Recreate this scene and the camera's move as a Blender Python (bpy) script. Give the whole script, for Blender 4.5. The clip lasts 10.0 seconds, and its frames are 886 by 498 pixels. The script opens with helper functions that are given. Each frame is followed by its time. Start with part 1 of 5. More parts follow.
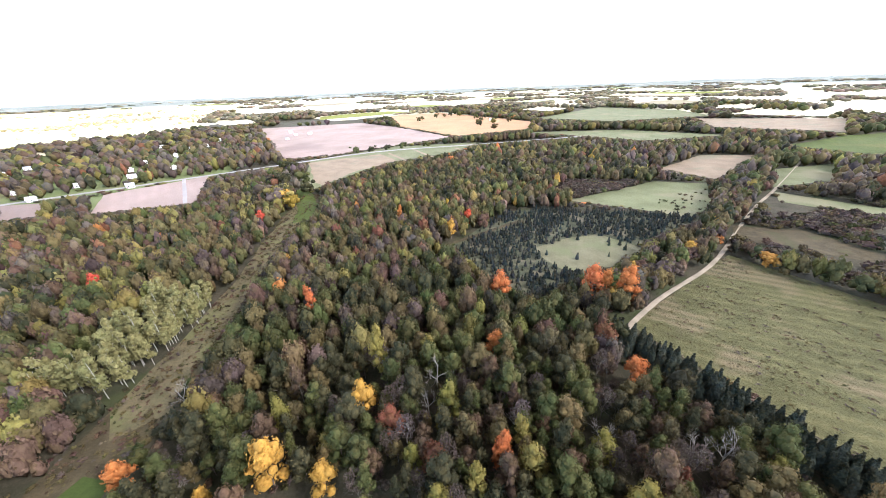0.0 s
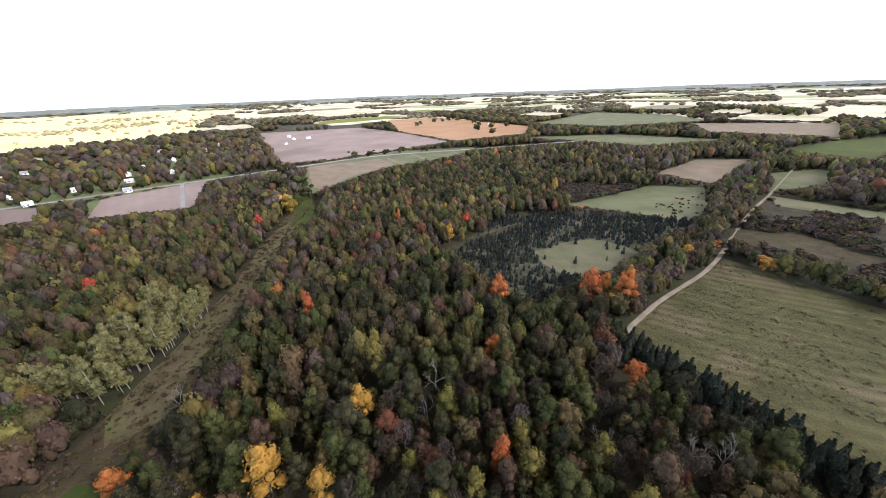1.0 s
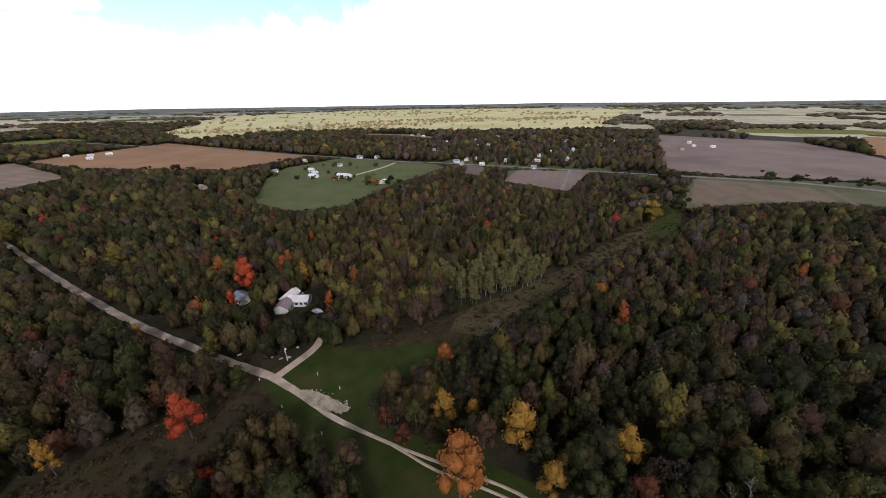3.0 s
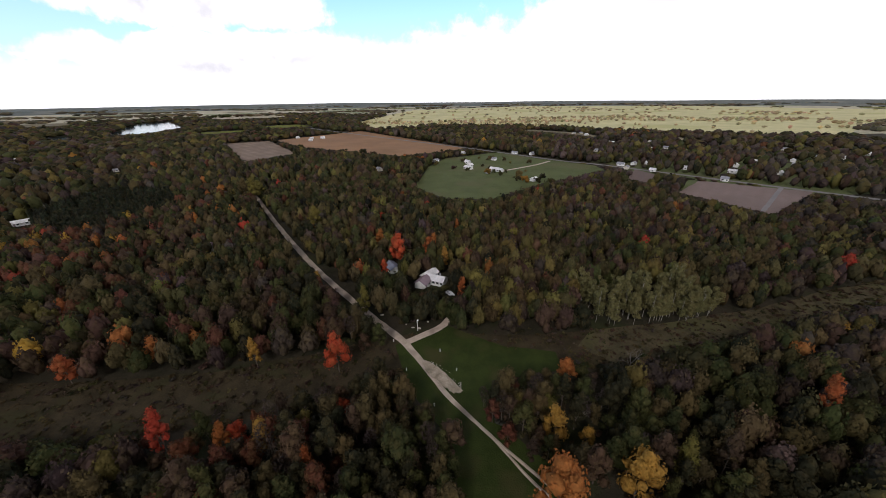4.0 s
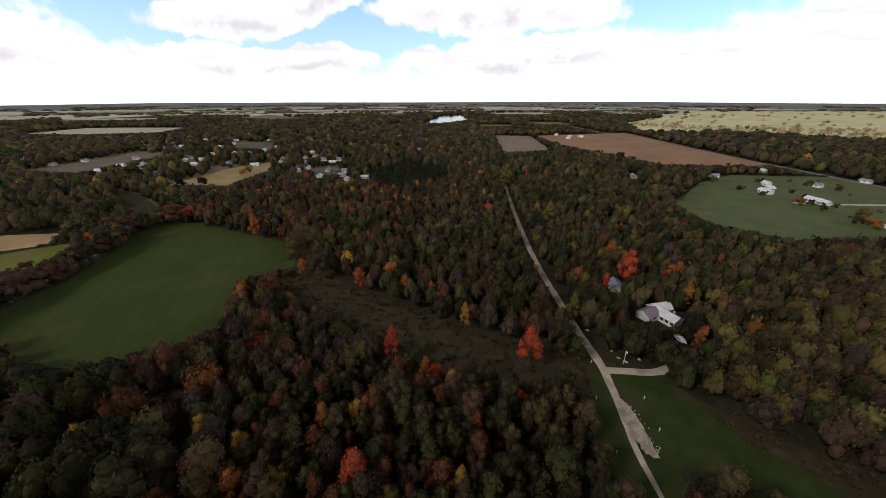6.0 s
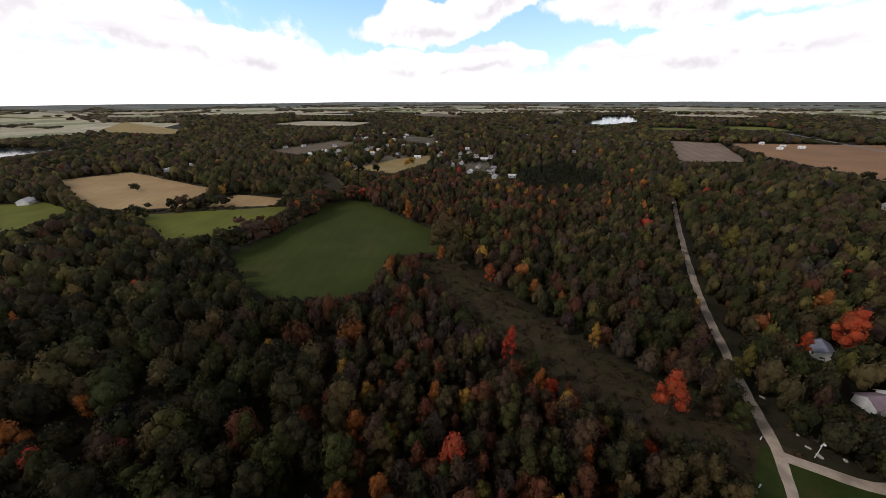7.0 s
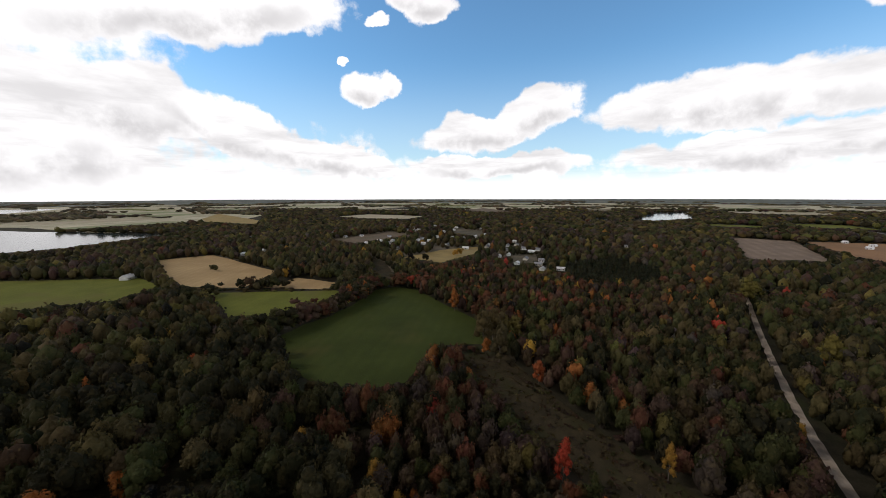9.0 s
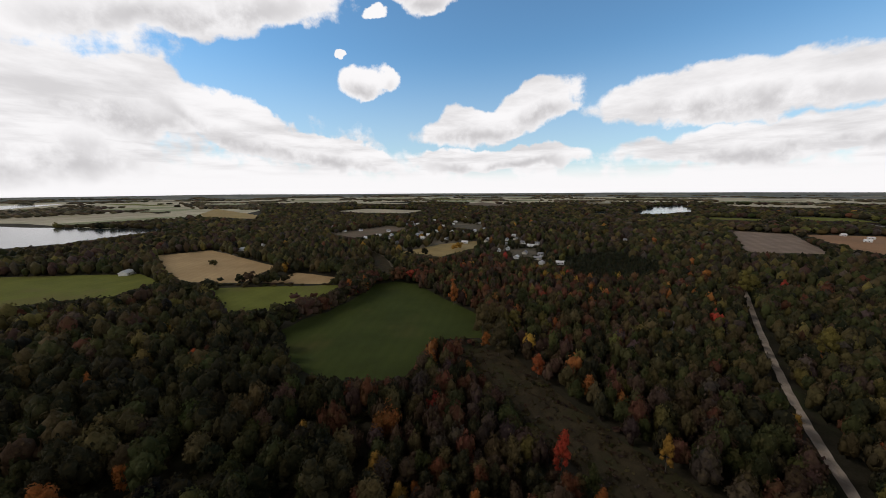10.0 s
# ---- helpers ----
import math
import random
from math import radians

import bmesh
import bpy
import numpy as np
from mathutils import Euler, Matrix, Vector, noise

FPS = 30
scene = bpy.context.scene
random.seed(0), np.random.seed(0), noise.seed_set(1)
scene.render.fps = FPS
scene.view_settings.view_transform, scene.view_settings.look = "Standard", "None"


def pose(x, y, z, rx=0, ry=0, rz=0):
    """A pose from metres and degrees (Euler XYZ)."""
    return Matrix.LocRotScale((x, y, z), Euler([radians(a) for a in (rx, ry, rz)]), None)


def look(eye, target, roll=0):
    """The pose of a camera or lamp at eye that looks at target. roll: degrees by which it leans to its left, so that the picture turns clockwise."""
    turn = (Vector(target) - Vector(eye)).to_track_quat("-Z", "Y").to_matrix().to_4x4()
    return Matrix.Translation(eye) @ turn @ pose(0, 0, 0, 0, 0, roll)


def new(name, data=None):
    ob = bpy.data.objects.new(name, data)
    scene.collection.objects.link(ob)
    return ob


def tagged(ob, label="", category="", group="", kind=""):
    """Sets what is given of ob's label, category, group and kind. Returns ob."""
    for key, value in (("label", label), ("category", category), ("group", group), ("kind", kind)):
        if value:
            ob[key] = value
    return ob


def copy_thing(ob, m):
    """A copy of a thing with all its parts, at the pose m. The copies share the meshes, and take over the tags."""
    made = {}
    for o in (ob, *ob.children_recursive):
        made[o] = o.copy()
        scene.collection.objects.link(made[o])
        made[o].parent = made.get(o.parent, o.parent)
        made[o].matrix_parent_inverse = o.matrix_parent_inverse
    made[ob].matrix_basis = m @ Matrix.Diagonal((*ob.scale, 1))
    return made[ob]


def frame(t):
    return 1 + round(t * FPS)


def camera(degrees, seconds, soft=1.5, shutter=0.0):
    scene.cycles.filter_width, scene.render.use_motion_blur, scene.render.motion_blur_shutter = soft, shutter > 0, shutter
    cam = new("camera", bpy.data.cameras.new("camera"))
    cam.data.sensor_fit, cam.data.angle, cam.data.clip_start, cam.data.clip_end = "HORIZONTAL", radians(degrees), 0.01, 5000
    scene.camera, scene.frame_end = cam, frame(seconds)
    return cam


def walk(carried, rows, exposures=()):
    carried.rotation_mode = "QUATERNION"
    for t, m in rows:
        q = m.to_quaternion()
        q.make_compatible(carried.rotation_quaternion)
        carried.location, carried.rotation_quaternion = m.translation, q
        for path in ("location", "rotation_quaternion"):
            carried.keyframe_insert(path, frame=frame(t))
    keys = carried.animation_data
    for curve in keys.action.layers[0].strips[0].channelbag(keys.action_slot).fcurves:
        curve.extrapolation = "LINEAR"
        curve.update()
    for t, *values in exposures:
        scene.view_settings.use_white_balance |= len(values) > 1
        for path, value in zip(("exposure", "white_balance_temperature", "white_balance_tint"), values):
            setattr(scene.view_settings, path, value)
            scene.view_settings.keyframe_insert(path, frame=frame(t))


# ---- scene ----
cam = camera(104.9, 10.0, 0.8)

PATH = [
    (0, pose(0, 0, 75, 64.26, 1.95, -0.00)),
    (0.5, pose(0, 0, 75, 64.87, 1.95, -0.02)),
    (1, pose(0, 0, 75, 64.95, 1.91, -0.29)),
    (1.5, pose(0, 0, 75, 65.23, 1.84, 8.22)),
    (1.7, pose(0, 0, 75, 65.70, 1.69, 17.92)),
    (1.8, pose(0, 0, 75, 65.75, 1.62, 22.60)),
    (1.9, pose(0, 0, 75, 65.77, 1.54, 26.50)),
    (2, pose(0, 0, 75, 65.95, 1.47, 29.62)),
    (2.1, pose(0, 0, 75, 65.95, 1.40, 32.05)),
    (2.5, pose(0, 0, 75, 65.95, 1.12, 37.36)),
    (2.7, pose(0, 0, 75, 66.15, 0.98, 45.91)),
    (2.8, pose(0, 0, 75, 66.42, 0.90, 49.01)),
    (3, pose(0, 0, 75, 66.46, 0.76, 57.96)),
    (3.2, pose(0, 0, 75, 66.42, 0.43, 62.68)),
    (4.3, pose(0, 0, 75, 66.11, 0.80, 86.81)),
    (4.5, pose(0, 0, 75, 66.04, 0.64, 87.71)),
    (4.6, pose(0, 0, 75, 66.08, 0.63, 90.65)),
    (4.8, pose(0, 0, 75, 66.16, 0.63, 99.45)),
    (5, pose(0, 0, 75, 66.24, 0.62, 107.35)),
    (5.2, pose(0, 0, 75, 66.33, 0.51, 113.78)),
    (6.3, pose(0, 0, 75, 65.98, 0.11, 128.72)),
    (6.5, pose(0, 0, 75, 65.99, 0.21, 135.74)),
    (6.9, pose(0, 0, 75, 66.26, 0.18, 146.35)),
    (7, pose(0, 0, 75, 66.10, 0.18, 147.14)),
    (7.5, pose(0, 0, 75, 65.87, 0.04, 153.26)),
    (8, pose(0, 0, 75, 65.76, -0.06, 155.31)),
    (8.5, pose(0, 0, 75, 65.74, -0.03, 154.73)),
    (8.7, pose(0, 0, 75, 73.24, 0.01, 154.56)),
    (8.8, pose(0, 0, 75, 77.95, 0.04, 154.83)),
    (8.9, pose(0, 0, 75, 79.52, 0.06, 155.17)),
    (9, pose(0, 0, 75, 81.07, 0.08, 155.16)),
    (9.5, pose(0, 0, 75, 81.64, 0.12, 155.13)),
    (10, pose(0, 0, 75, 80.11, 0.28, 155.01)),
]
EXPOSURES = [(0.0, 2.65, 5850, 13), (0.5, 2.33, 5900, 13), (1.0, 1.73, 6000, 14), (1.5, 1.23, 6050, 15), (2.0, 0.83, 6100, 16), (2.5, 0.44, 6150, 17), (3.0, 0.28, 6200, 17),
             (4.5, -0.26, 6280, 16), (5.0, -0.35, 6280, 16), (6.5, -0.19, 6480, 15), (8.5, -0.32, 6480, 15), (9.0, -0.43, 6550, 12), (9.5, -0.53, 6550, 12), (10.0, -0.64, 6550, 12)]
walk(cam, PATH, EXPOSURES)

# ---- world, sun ----
SUN_AZ, SUN_EL = 245.0, 38.0


def direction(az, el):
    """Unit vector; az in degrees anticlockwise from +y."""
    a, e = radians(az), radians(el)
    return Vector((-math.sin(a) * math.cos(e), math.cos(a) * math.cos(e), math.sin(e)))


class Nodes:
    """Short hand for node trees."""

    def __init__(self, tree):
        self.tree = tree
        tree.nodes.clear()

    def add(self, kind, **values):
        node = self.tree.nodes.new(kind)
        for key, value in values.items():
            setattr(node, key, value)
        return node

    def link(self, a, b):
        self.tree.links.new(a, b)

    def put(self, socket, value):
        if isinstance(value, bpy.types.NodeSocket):
            self.link(value, socket)
        else:
            socket.default_value = value

    def math(self, op, a, b=0.0, c=0.0, clamp=False):
        n = self.add("ShaderNodeMath", operation=op, use_clamp=clamp)
        for s, v in zip(n.inputs, (a, b, c)):
            self.put(s, v)
        return n.outputs[0]

    def dot(self, a, v):
        n = self.add("ShaderNodeVectorMath", operation="DOT_PRODUCT")
        self.link(a, n.inputs[0])
        n.inputs[1].default_value = v
        return n.outputs["Value"]

    def noise(self, vector, scale, detail=4.0, rough=0.55, distortion=0.0):
        n = self.add("ShaderNodeTexNoise")
        self.link(vector, n.inputs["Vector"])
        n.inputs["Scale"].default_value = scale
        n.inputs["Detail"].default_value = detail
        n.inputs["Roughness"].default_value = rough
        n.inputs["Distortion"].default_value = distortion
        return n.outputs["Fac"]

    def smooth(self, value, low, high):
        n = self.add("ShaderNodeMapRange", interpolation_type="SMOOTHSTEP")
        self.put(n.inputs["Value"], value)
        n.inputs["From Min"].default_value = low
        n.inputs["From Max"].default_value = high
        return n.outputs["Result"]

    def mix(self, fac, a, b):
        n = self.add("ShaderNodeMix", data_type="RGBA")
        self.put(n.inputs[0], fac)
        self.put(n.inputs[6], a if isinstance(a, bpy.types.NodeSocket) else (*a, 1))
        self.put(n.inputs[7], b if isinstance(b, bpy.types.NodeSocket) else (*b, 1))
        return n.outputs[2]

    def times(self, colour, factor):
        n = self.add("ShaderNodeVectorMath", operation="SCALE")
        self.link(colour, n.inputs[0])
        self.put(n.inputs["Scale"], factor)
        return n.outputs[0]


def build_world():
    world = bpy.data.worlds.new("sky")
    scene.world = world
    world.use_nodes = True
    g = Nodes(world.node_tree)
    sky = g.add("ShaderNodeTexSky", sky_type="NISHITA", sun_disc=False, sun_elevation=radians(SUN_EL),
                sun_rotation=radians(-SUN_AZ), altitude=300.0, air_density=1.0, dust_density=0.0, ozone_density=2.2)
    ray = g.add("ShaderNodeTexCoord").outputs["Generated"]
    sep = g.add("ShaderNodeSeparateXYZ")
    g.link(ray, sep.inputs[0])
    lift = g.math("ADD", g.math("MAXIMUM", sep.outputs["Z"], 0.0), 0.07)
    flat = g.add("ShaderNodeCombineXYZ")
    g.link(g.math("DIVIDE", sep.outputs["X"], lift), flat.inputs[0])
    g.link(g.math("DIVIDE", sep.outputs["Y"], lift), flat.inputs[1])
    deck = flat.outputs[0]
    ragged = g.noise(ray, 9.0, 7.0, 0.6)
    # billows push the outline of every bank in and out
    billow = g.add("ShaderNodeTexNoise")
    g.link(ray, billow.inputs["Vector"])
    billow.inputs["Scale"].default_value = 7.5
    billow.inputs["Detail"].default_value = 5.0
    billow.inputs["Roughness"].default_value = 0.55
    shift = g.add("ShaderNodeVectorMath", operation="MULTIPLY_ADD")
    g.link(billow.outputs["Color"], shift.inputs[0])
    shift.inputs[1].default_value = (0.13, 0.13, 0.10)
    shift.inputs[2].default_value = (-0.065, -0.065, -0.05)
    pushed = g.add("ShaderNodeVectorMath", operation="ADD")
    g.link(ray, pushed.inputs[0])
    g.link(shift.outputs[0], pushed.inputs[1])
    pushed = pushed.outputs[0]
    fine = g.noise(ray, 30.0, 5.0, 0.6)
    edge = g.math("ADD", g.math("MULTIPLY", g.math("SUBTRACT", ragged, 0.5), 2.0), g.math("MULTIPLY", g.math("SUBTRACT", fine, 0.5), 0.7))

    def bank(az, el, wide, high, tilt=0.0):
        """How far inside an oval of the sky: 1 in its middle, 0 on its rim; and the height in it."""
        to = direction(az, el)
        right = to.cross(Vector((0, 0, 1))).normalized()
        up = right.cross(to)
        c, s = math.cos(radians(tilt)), math.sin(radians(tilt))
        a, b = right * c + up * s, up * c - right * s
        u = g.math("DIVIDE", g.dot(pushed, a), math.sin(radians(wide)))
        v = g.math("DIVIDE", g.dot(pushed, b), math.sin(radians(high)))
        r2 = g.math("ADD", g.math("MULTIPLY", u, u), g.math("MULTIPLY", v, v))
        front = g.math("GREATER_THAN", g.dot(ray, to), 0.0)
        return g.math("SUBTRACT", g.math("MULTIPLY", front, 2.0), g.math("ADD", r2, 1.0)), v

    cover = -5.0
    base = 0.0
    banks = [(167.0, 15.9, 4.2, 2.4, 0), (170.6, 19.4, 1.0, 0.7, 0), (165.1, 24.2, 1.5, 1.2, 0), (158.5, 27.5, 6.0, 2.6, 0),
             (-171.0, 23.0, 19.0, 4.0, 12), (-163.0, 11.0, 11.0, 5.4, -8), (-175.0, 9.0, 12.0, 3.8, -22), (174.0, 5.6, 14.0, 2.6, -10), (-155.0, 6.0, 14.0, 6.0, 0),
             (150.0, 9.8, 10.5, 3.0, 6), (140.5, 12.4, 8.0, 3.2, 12), (116.0, 11.6, 16.5, 3.7, 0), (112.0, 5.8, 19.0, 2.8, 3),
             (146.0, 4.8, 15.0, 2.0, 0), (100.0, 19.5, 7.5, 2.0, 0)]
    for row in banks:
        inside, v = bank(*row)
        cover = inside if isinstance(cover, float) else g.math("MAXIMUM", cover, inside)
        under = g.math("MULTIPLY", g.smooth(inside, -0.1, 0.8), g.smooth(v, 0.25, -0.55)) if row[2] > 4 else 0.0
        base = under if isinstance(base, float) else g.math("MAXIMUM", base, under)
    # one wide clear opening in an otherwise closed deck of cloud
    opening, _ = bank(146, 20, 52, 18)
    gap, _ = bank(90, 19, 28, 12)
    veil = g.math("SUBTRACT", 0.25, g.math("MAXIMUM", opening, gap))
    total = g.math("ADD", g.math("MAXIMUM", cover, veil), g.math("MULTIPLY", edge, 0.7))
    cloud = g.smooth(total, -0.08, 0.30)
    low = g.smooth(sep.outputs["Z"], 0.09, 0.015)
    cloud = g.math("MAXIMUM", cloud, low)
    streaks = g.noise(deck, 0.75, 6.0, 0.6)
    grey = g.math("MAXIMUM", g.math("MULTIPLY", g.math("MULTIPLY", g.smooth(streaks, 0.40, 0.68), g.smooth(sep.outputs["Z"], 0.02, 0.09)), 0.62), g.math("MULTIPLY", g.math("MULTIPLY", base, 0.85), g.smooth(ragged, 0.30, 0.58)))
    white = g.mix(grey, (1.48, 1.48, 1.49), (0.80, 0.79, 0.805))
    # the deck is thick and dark overhead, thin and bright towards the horizon
    white = g.mix(g.smooth(sep.outputs["Z"], 0.48, 0.72), white, (0.065, 0.065, 0.07))
    tone = g.add("ShaderNodeVectorMath", operation="MULTIPLY")
    g.link(sky.outputs[0], tone.inputs[0])
    tone.inputs[1].default_value = (0.160, 0.226, 0.238)
    haze = g.math("MULTIPLY", g.smooth(sep.outputs["Z"], 0.36, 0.05), 0.52)
    blue = g.mix(haze, tone.outputs[0], (0.86, 0.97, 1.06))
    out = g.add("ShaderNodeOutputWorld")
    back = g.add("ShaderNodeBackground")
    g.link(g.mix(cloud, blue, white), back.inputs["Color"])
    back.inputs["Strength"].default_value = 1.0
    g.link(back.outputs[0], out.inputs["Surface"])


build_world()
sun = new("sun", bpy.data.lights.new("sun", "SUN"))
sun.data.energy, sun.data.angle, sun.data.color = 1.25, radians(11), (1.0, 0.95, 0.88)
sun.matrix_world = look(direction(SUN_AZ, SUN_EL) * 500, (0, 0, 0))


# ---- materials ----
def surface(name, light, dark, patch=12.0, grain=0.5, rough=0.9, bump=0.3, row=None, third=None, spec=0.08):
    """Earth, grass or built surface: two colours in large patches and in fine grain; row = (angle, spacing, depth) for tilled rows."""
    m = bpy.data.materials.new(name)
    m.use_nodes = True
    g = Nodes(m.node_tree)
    at = g.add("ShaderNodeTexCoord").outputs["Object"]
    big = g.noise(at, 1 / patch, 4.0, 0.6)
    small = g.noise(at, 1 / grain, 5.0, 0.7)
    fac = g.math("ADD", g.math("MULTIPLY", big, 0.9), g.math("MULTIPLY", small, 0.6))
    colour = g.mix(g.smooth(fac, 0.5, 1.0), dark, light)
    if third:
        spots = g.smooth(g.noise(at, 1 / (patch * 2.3), 3.0, 0.5), 0.52, 0.66)
        colour = g.mix(g.math("MULTIPLY", spots, 0.8), colour, third)
    if row:
        angle, spacing, depth = row
        turn = g.add("ShaderNodeMapping")
        g.link(at, turn.inputs[0])
        turn.inputs["Rotation"].default_value = (0, 0, radians(angle))
        wave = g.add("ShaderNodeTexWave")
        g.link(turn.outputs[0], wave.inputs["Vector"])
        wave.inputs["Scale"].default_value = 0.314 / spacing
        wave.inputs["Distortion"].default_value = 2.5
        wave.inputs["Detail"].default_value = 3.0
        wave.inputs["Detail Scale"].default_value = 0.6
        colour = g.mix(g.math("MULTIPLY", wave.outputs["Fac"], depth), colour, dark)
    bsdf = g.add("ShaderNodeBsdfPrincipled")
    g.link(colour, bsdf.inputs["Base Color"])
    bsdf.inputs["Roughness"].default_value = rough
    bsdf.inputs["Specular IOR Level"].default_value = spec
    if bump:
        b = g.add("ShaderNodeBump")
        b.inputs["Strength"].default_value = bump
        b.inputs["Distance"].default_value = grain
        g.link(small, b.inputs["Height"])
        g.link(b.outputs[0], bsdf.inputs["Normal"])
    out = g.add("ShaderNodeOutputMaterial")
    g.link(bsdf.outputs[0], out.inputs["Surface"])
    return m


def foliage(name, colours=None, through_leaf=0.2, spread=0.2, mottle=0.35):
    """Leaves: the tree's own colour (a palette, one for each tree, or the tint stored with it), and a change from leaf to leaf."""
    m = bpy.data.materials.new(name)
    m.use_nodes = True
    g = Nodes(m.node_tree)
    if colours:
        ramp = g.add("ShaderNodeValToRGB")
        g.link(g.add("ShaderNodeObjectInfo").outputs["Random"], ramp.inputs[0])
        e = ramp.color_ramp.elements
        while len(e) < len(colours):
            e.new(0.5)
        for i, c in enumerate(colours):
            e[i].position = i / max(1, len(colours) - 1)
            e[i].color = (*c, 1)
        colour = ramp.outputs[0]
    else:
        colour = g.add("ShaderNodeAttribute", attribute_name="tint").outputs["Color"]
    geo = g.add("ShaderNodeNewGeometry")
    island = geo.outputs["Random Per Island"]
    level = g.math("ADD", g.math("MULTIPLY", island, 2 * spread), 1 - spread)
    at = g.add("ShaderNodeTexCoord").outputs["Object"]
    dapple = g.noise(at, 1.5, 4.0, 0.65)
    patch = g.noise(at, 0.45, 2.0, 0.5)
    level = g.math("MULTIPLY", level, g.math("ADD", g.math("MULTIPLY", dapple, 1.1), 0.45))
    turned = g.math("MULTIPLY", g.smooth(g.math("ADD", patch, g.math("MULTIPLY", island, 0.25)), 0.58, 0.78), mottle)
    colour = g.mix(turned, colour, (0.075, 0.066, 0.022))
    colour = g.times(colour, level)
    cooler = g.add("ShaderNodeVectorMath", operation="MULTIPLY")
    g.link(colour, cooler.inputs[0])
    cooler.inputs[1].default_value = (1.10, 0.95, 1.10)
    colour = cooler.outputs[0]
    bsdf = g.add("ShaderNodeBsdfPrincipled")
    g.link(colour, bsdf.inputs["Base Color"])
    bsdf.inputs["Roughness"].default_value = 0.7
    bsdf.inputs["Specular IOR Level"].default_value = 0.06
    relief = g.add("ShaderNodeBump")
    relief.inputs["Strength"].default_value = 0.9
    relief.inputs["Distance"].default_value = 0.35
    g.link(dapple, relief.inputs["Height"])
    g.link(relief.outputs[0], bsdf.inputs["Normal"])
    lit = g.add("ShaderNodeBsdfTranslucent")
    g.link(colour, lit.inputs["Color"])
    mixed = g.add("ShaderNodeMixShader")
    mixed.inputs[0].default_value = through_leaf
    g.link(bsdf.outputs[0], mixed.inputs[1])
    g.link(lit.outputs[0], mixed.inputs[2])
    out = g.add("ShaderNodeOutputMaterial")
    g.link(mixed.outputs[0], out.inputs["Surface"])
    return m


def plain(name, colour, rough=0.6, metal=0.0, wear=0.25, grain=0.4):
    return surface(name, tuple(min(1, c * (1 + wear * 0.4)) for c in colour), tuple(c * (1 - wear) for c in colour), 3.0, grain, rough, 0.05, spec=0.4)


def water_material():
    m = bpy.data.materials.new("lake_water")
    m.use_nodes = True
    g = Nodes(m.node_tree)
    at = g.add("ShaderNodeTexCoord").outputs["Object"]
    bsdf = g.add("ShaderNodeBsdfPrincipled")
    bsdf.inputs["Base Color"].default_value = (0.03, 0.045, 0.05, 1)
    bsdf.inputs["Roughness"].default_value = 0.12
    bsdf.inputs["IOR"].default_value = 1.33
    b = g.add("ShaderNodeBump")
    b.inputs["Strength"].default_value = 0.12
    g.link(g.noise(at, 0.4, 3.0), b.inputs["Height"])
    g.link(b.outputs[0], bsdf.inputs["Normal"])
    out = g.add("ShaderNodeOutputMaterial")
    g.link(bsdf.outputs[0], out.inputs["Surface"])
    return m


FOREST_FLOOR = surface("forest_floor", (0.060, 0.048, 0.032), (0.022, 0.023, 0.013), 9, 0.7, bump=0.6, third=(0.040, 0.046, 0.018))
# horizon haze painted as a pale grey-green ground colour
HAZED_RISE = surface("far_wooded_rise", (0.17, 0.18, 0.15), (0.10, 0.11, 0.10), 160, 20.0, bump=0.1, third=(0.24, 0.23, 0.18))
SCRUB_GRASS = surface("rough_grass", (0.074, 0.056, 0.031), (0.034, 0.028, 0.016), 5, 0.5, bump=0.8, third=(0.048, 0.046, 0.020))
NURSERY_GRASS = surface("nursery_grass", (0.085, 0.080, 0.048), (0.035, 0.040, 0.024), 6, 0.5, bump=0.7, third=(0.13, 0.11, 0.075))
LAWN = surface("mown_lawn", (0.044, 0.060, 0.014), (0.026, 0.037, 0.009), 6, 0.4, bump=0.5, third=(0.058, 0.054, 0.020))
GREEN_FIELD = surface("green_hay_field", (0.062, 0.079, 0.017), (0.042, 0.055, 0.012), 22, 0.8, bump=0.5, row=(35, 6, 0.3), third=(0.082, 0.078, 0.022))
PALE_GREEN = surface("pale_meadow", (0.125, 0.128, 0.068), (0.085, 0.090, 0.044), 18, 0.8, bump=0.5, third=(0.145, 0.128, 0.078))
STRAW = surface("straw_field", (0.23, 0.195, 0.125), (0.155, 0.130, 0.082), 35, 0.9, bump=0.4, row=(38, 9, 0.25), third=(0.19, 0.17, 0.10))
FALLOW = surface("fallow_earth", (0.205, 0.155, 0.108), (0.140, 0.104, 0.072), 16, 0.9, bump=0.5, third=(0.14, 0.125, 0.085))
DRY_FIELD = surface("dry_hay_field", (0.106, 0.096, 0.042), (0.056, 0.053, 0.022), 10, 0.9, bump=1.0, row=(-60, 4.5, 0.6), third=(0.14, 0.108, 0.064))
OLIVE_FIELD = surface("olive_meadow", (0.170, 0.180, 0.034), (0.118, 0.130, 0.022), 22, 0.8, bump=0.4, row=(35, 7, 0.25), third=(0.150, 0.135, 0.040))
CLEARING = surface("dry_clearing", (0.135, 0.122, 0.075), (0.085, 0.080, 0.045), 9, 0.6, bump=0.6, third=(0.10, 0.105, 0.052))
TAN_FIELD = surface("stubble_field", (0.52, 0.365, 0.185), (0.36, 0.240, 0.118), 40, 0.9, bump=0.4, row=(20, 7, 0.25))
YARDS = surface("village_yards", (0.17, 0.14, 0.10), (0.07, 0.066, 0.042), 25, 3.0, bump=0.2, third=(0.20, 0.165, 0.12))
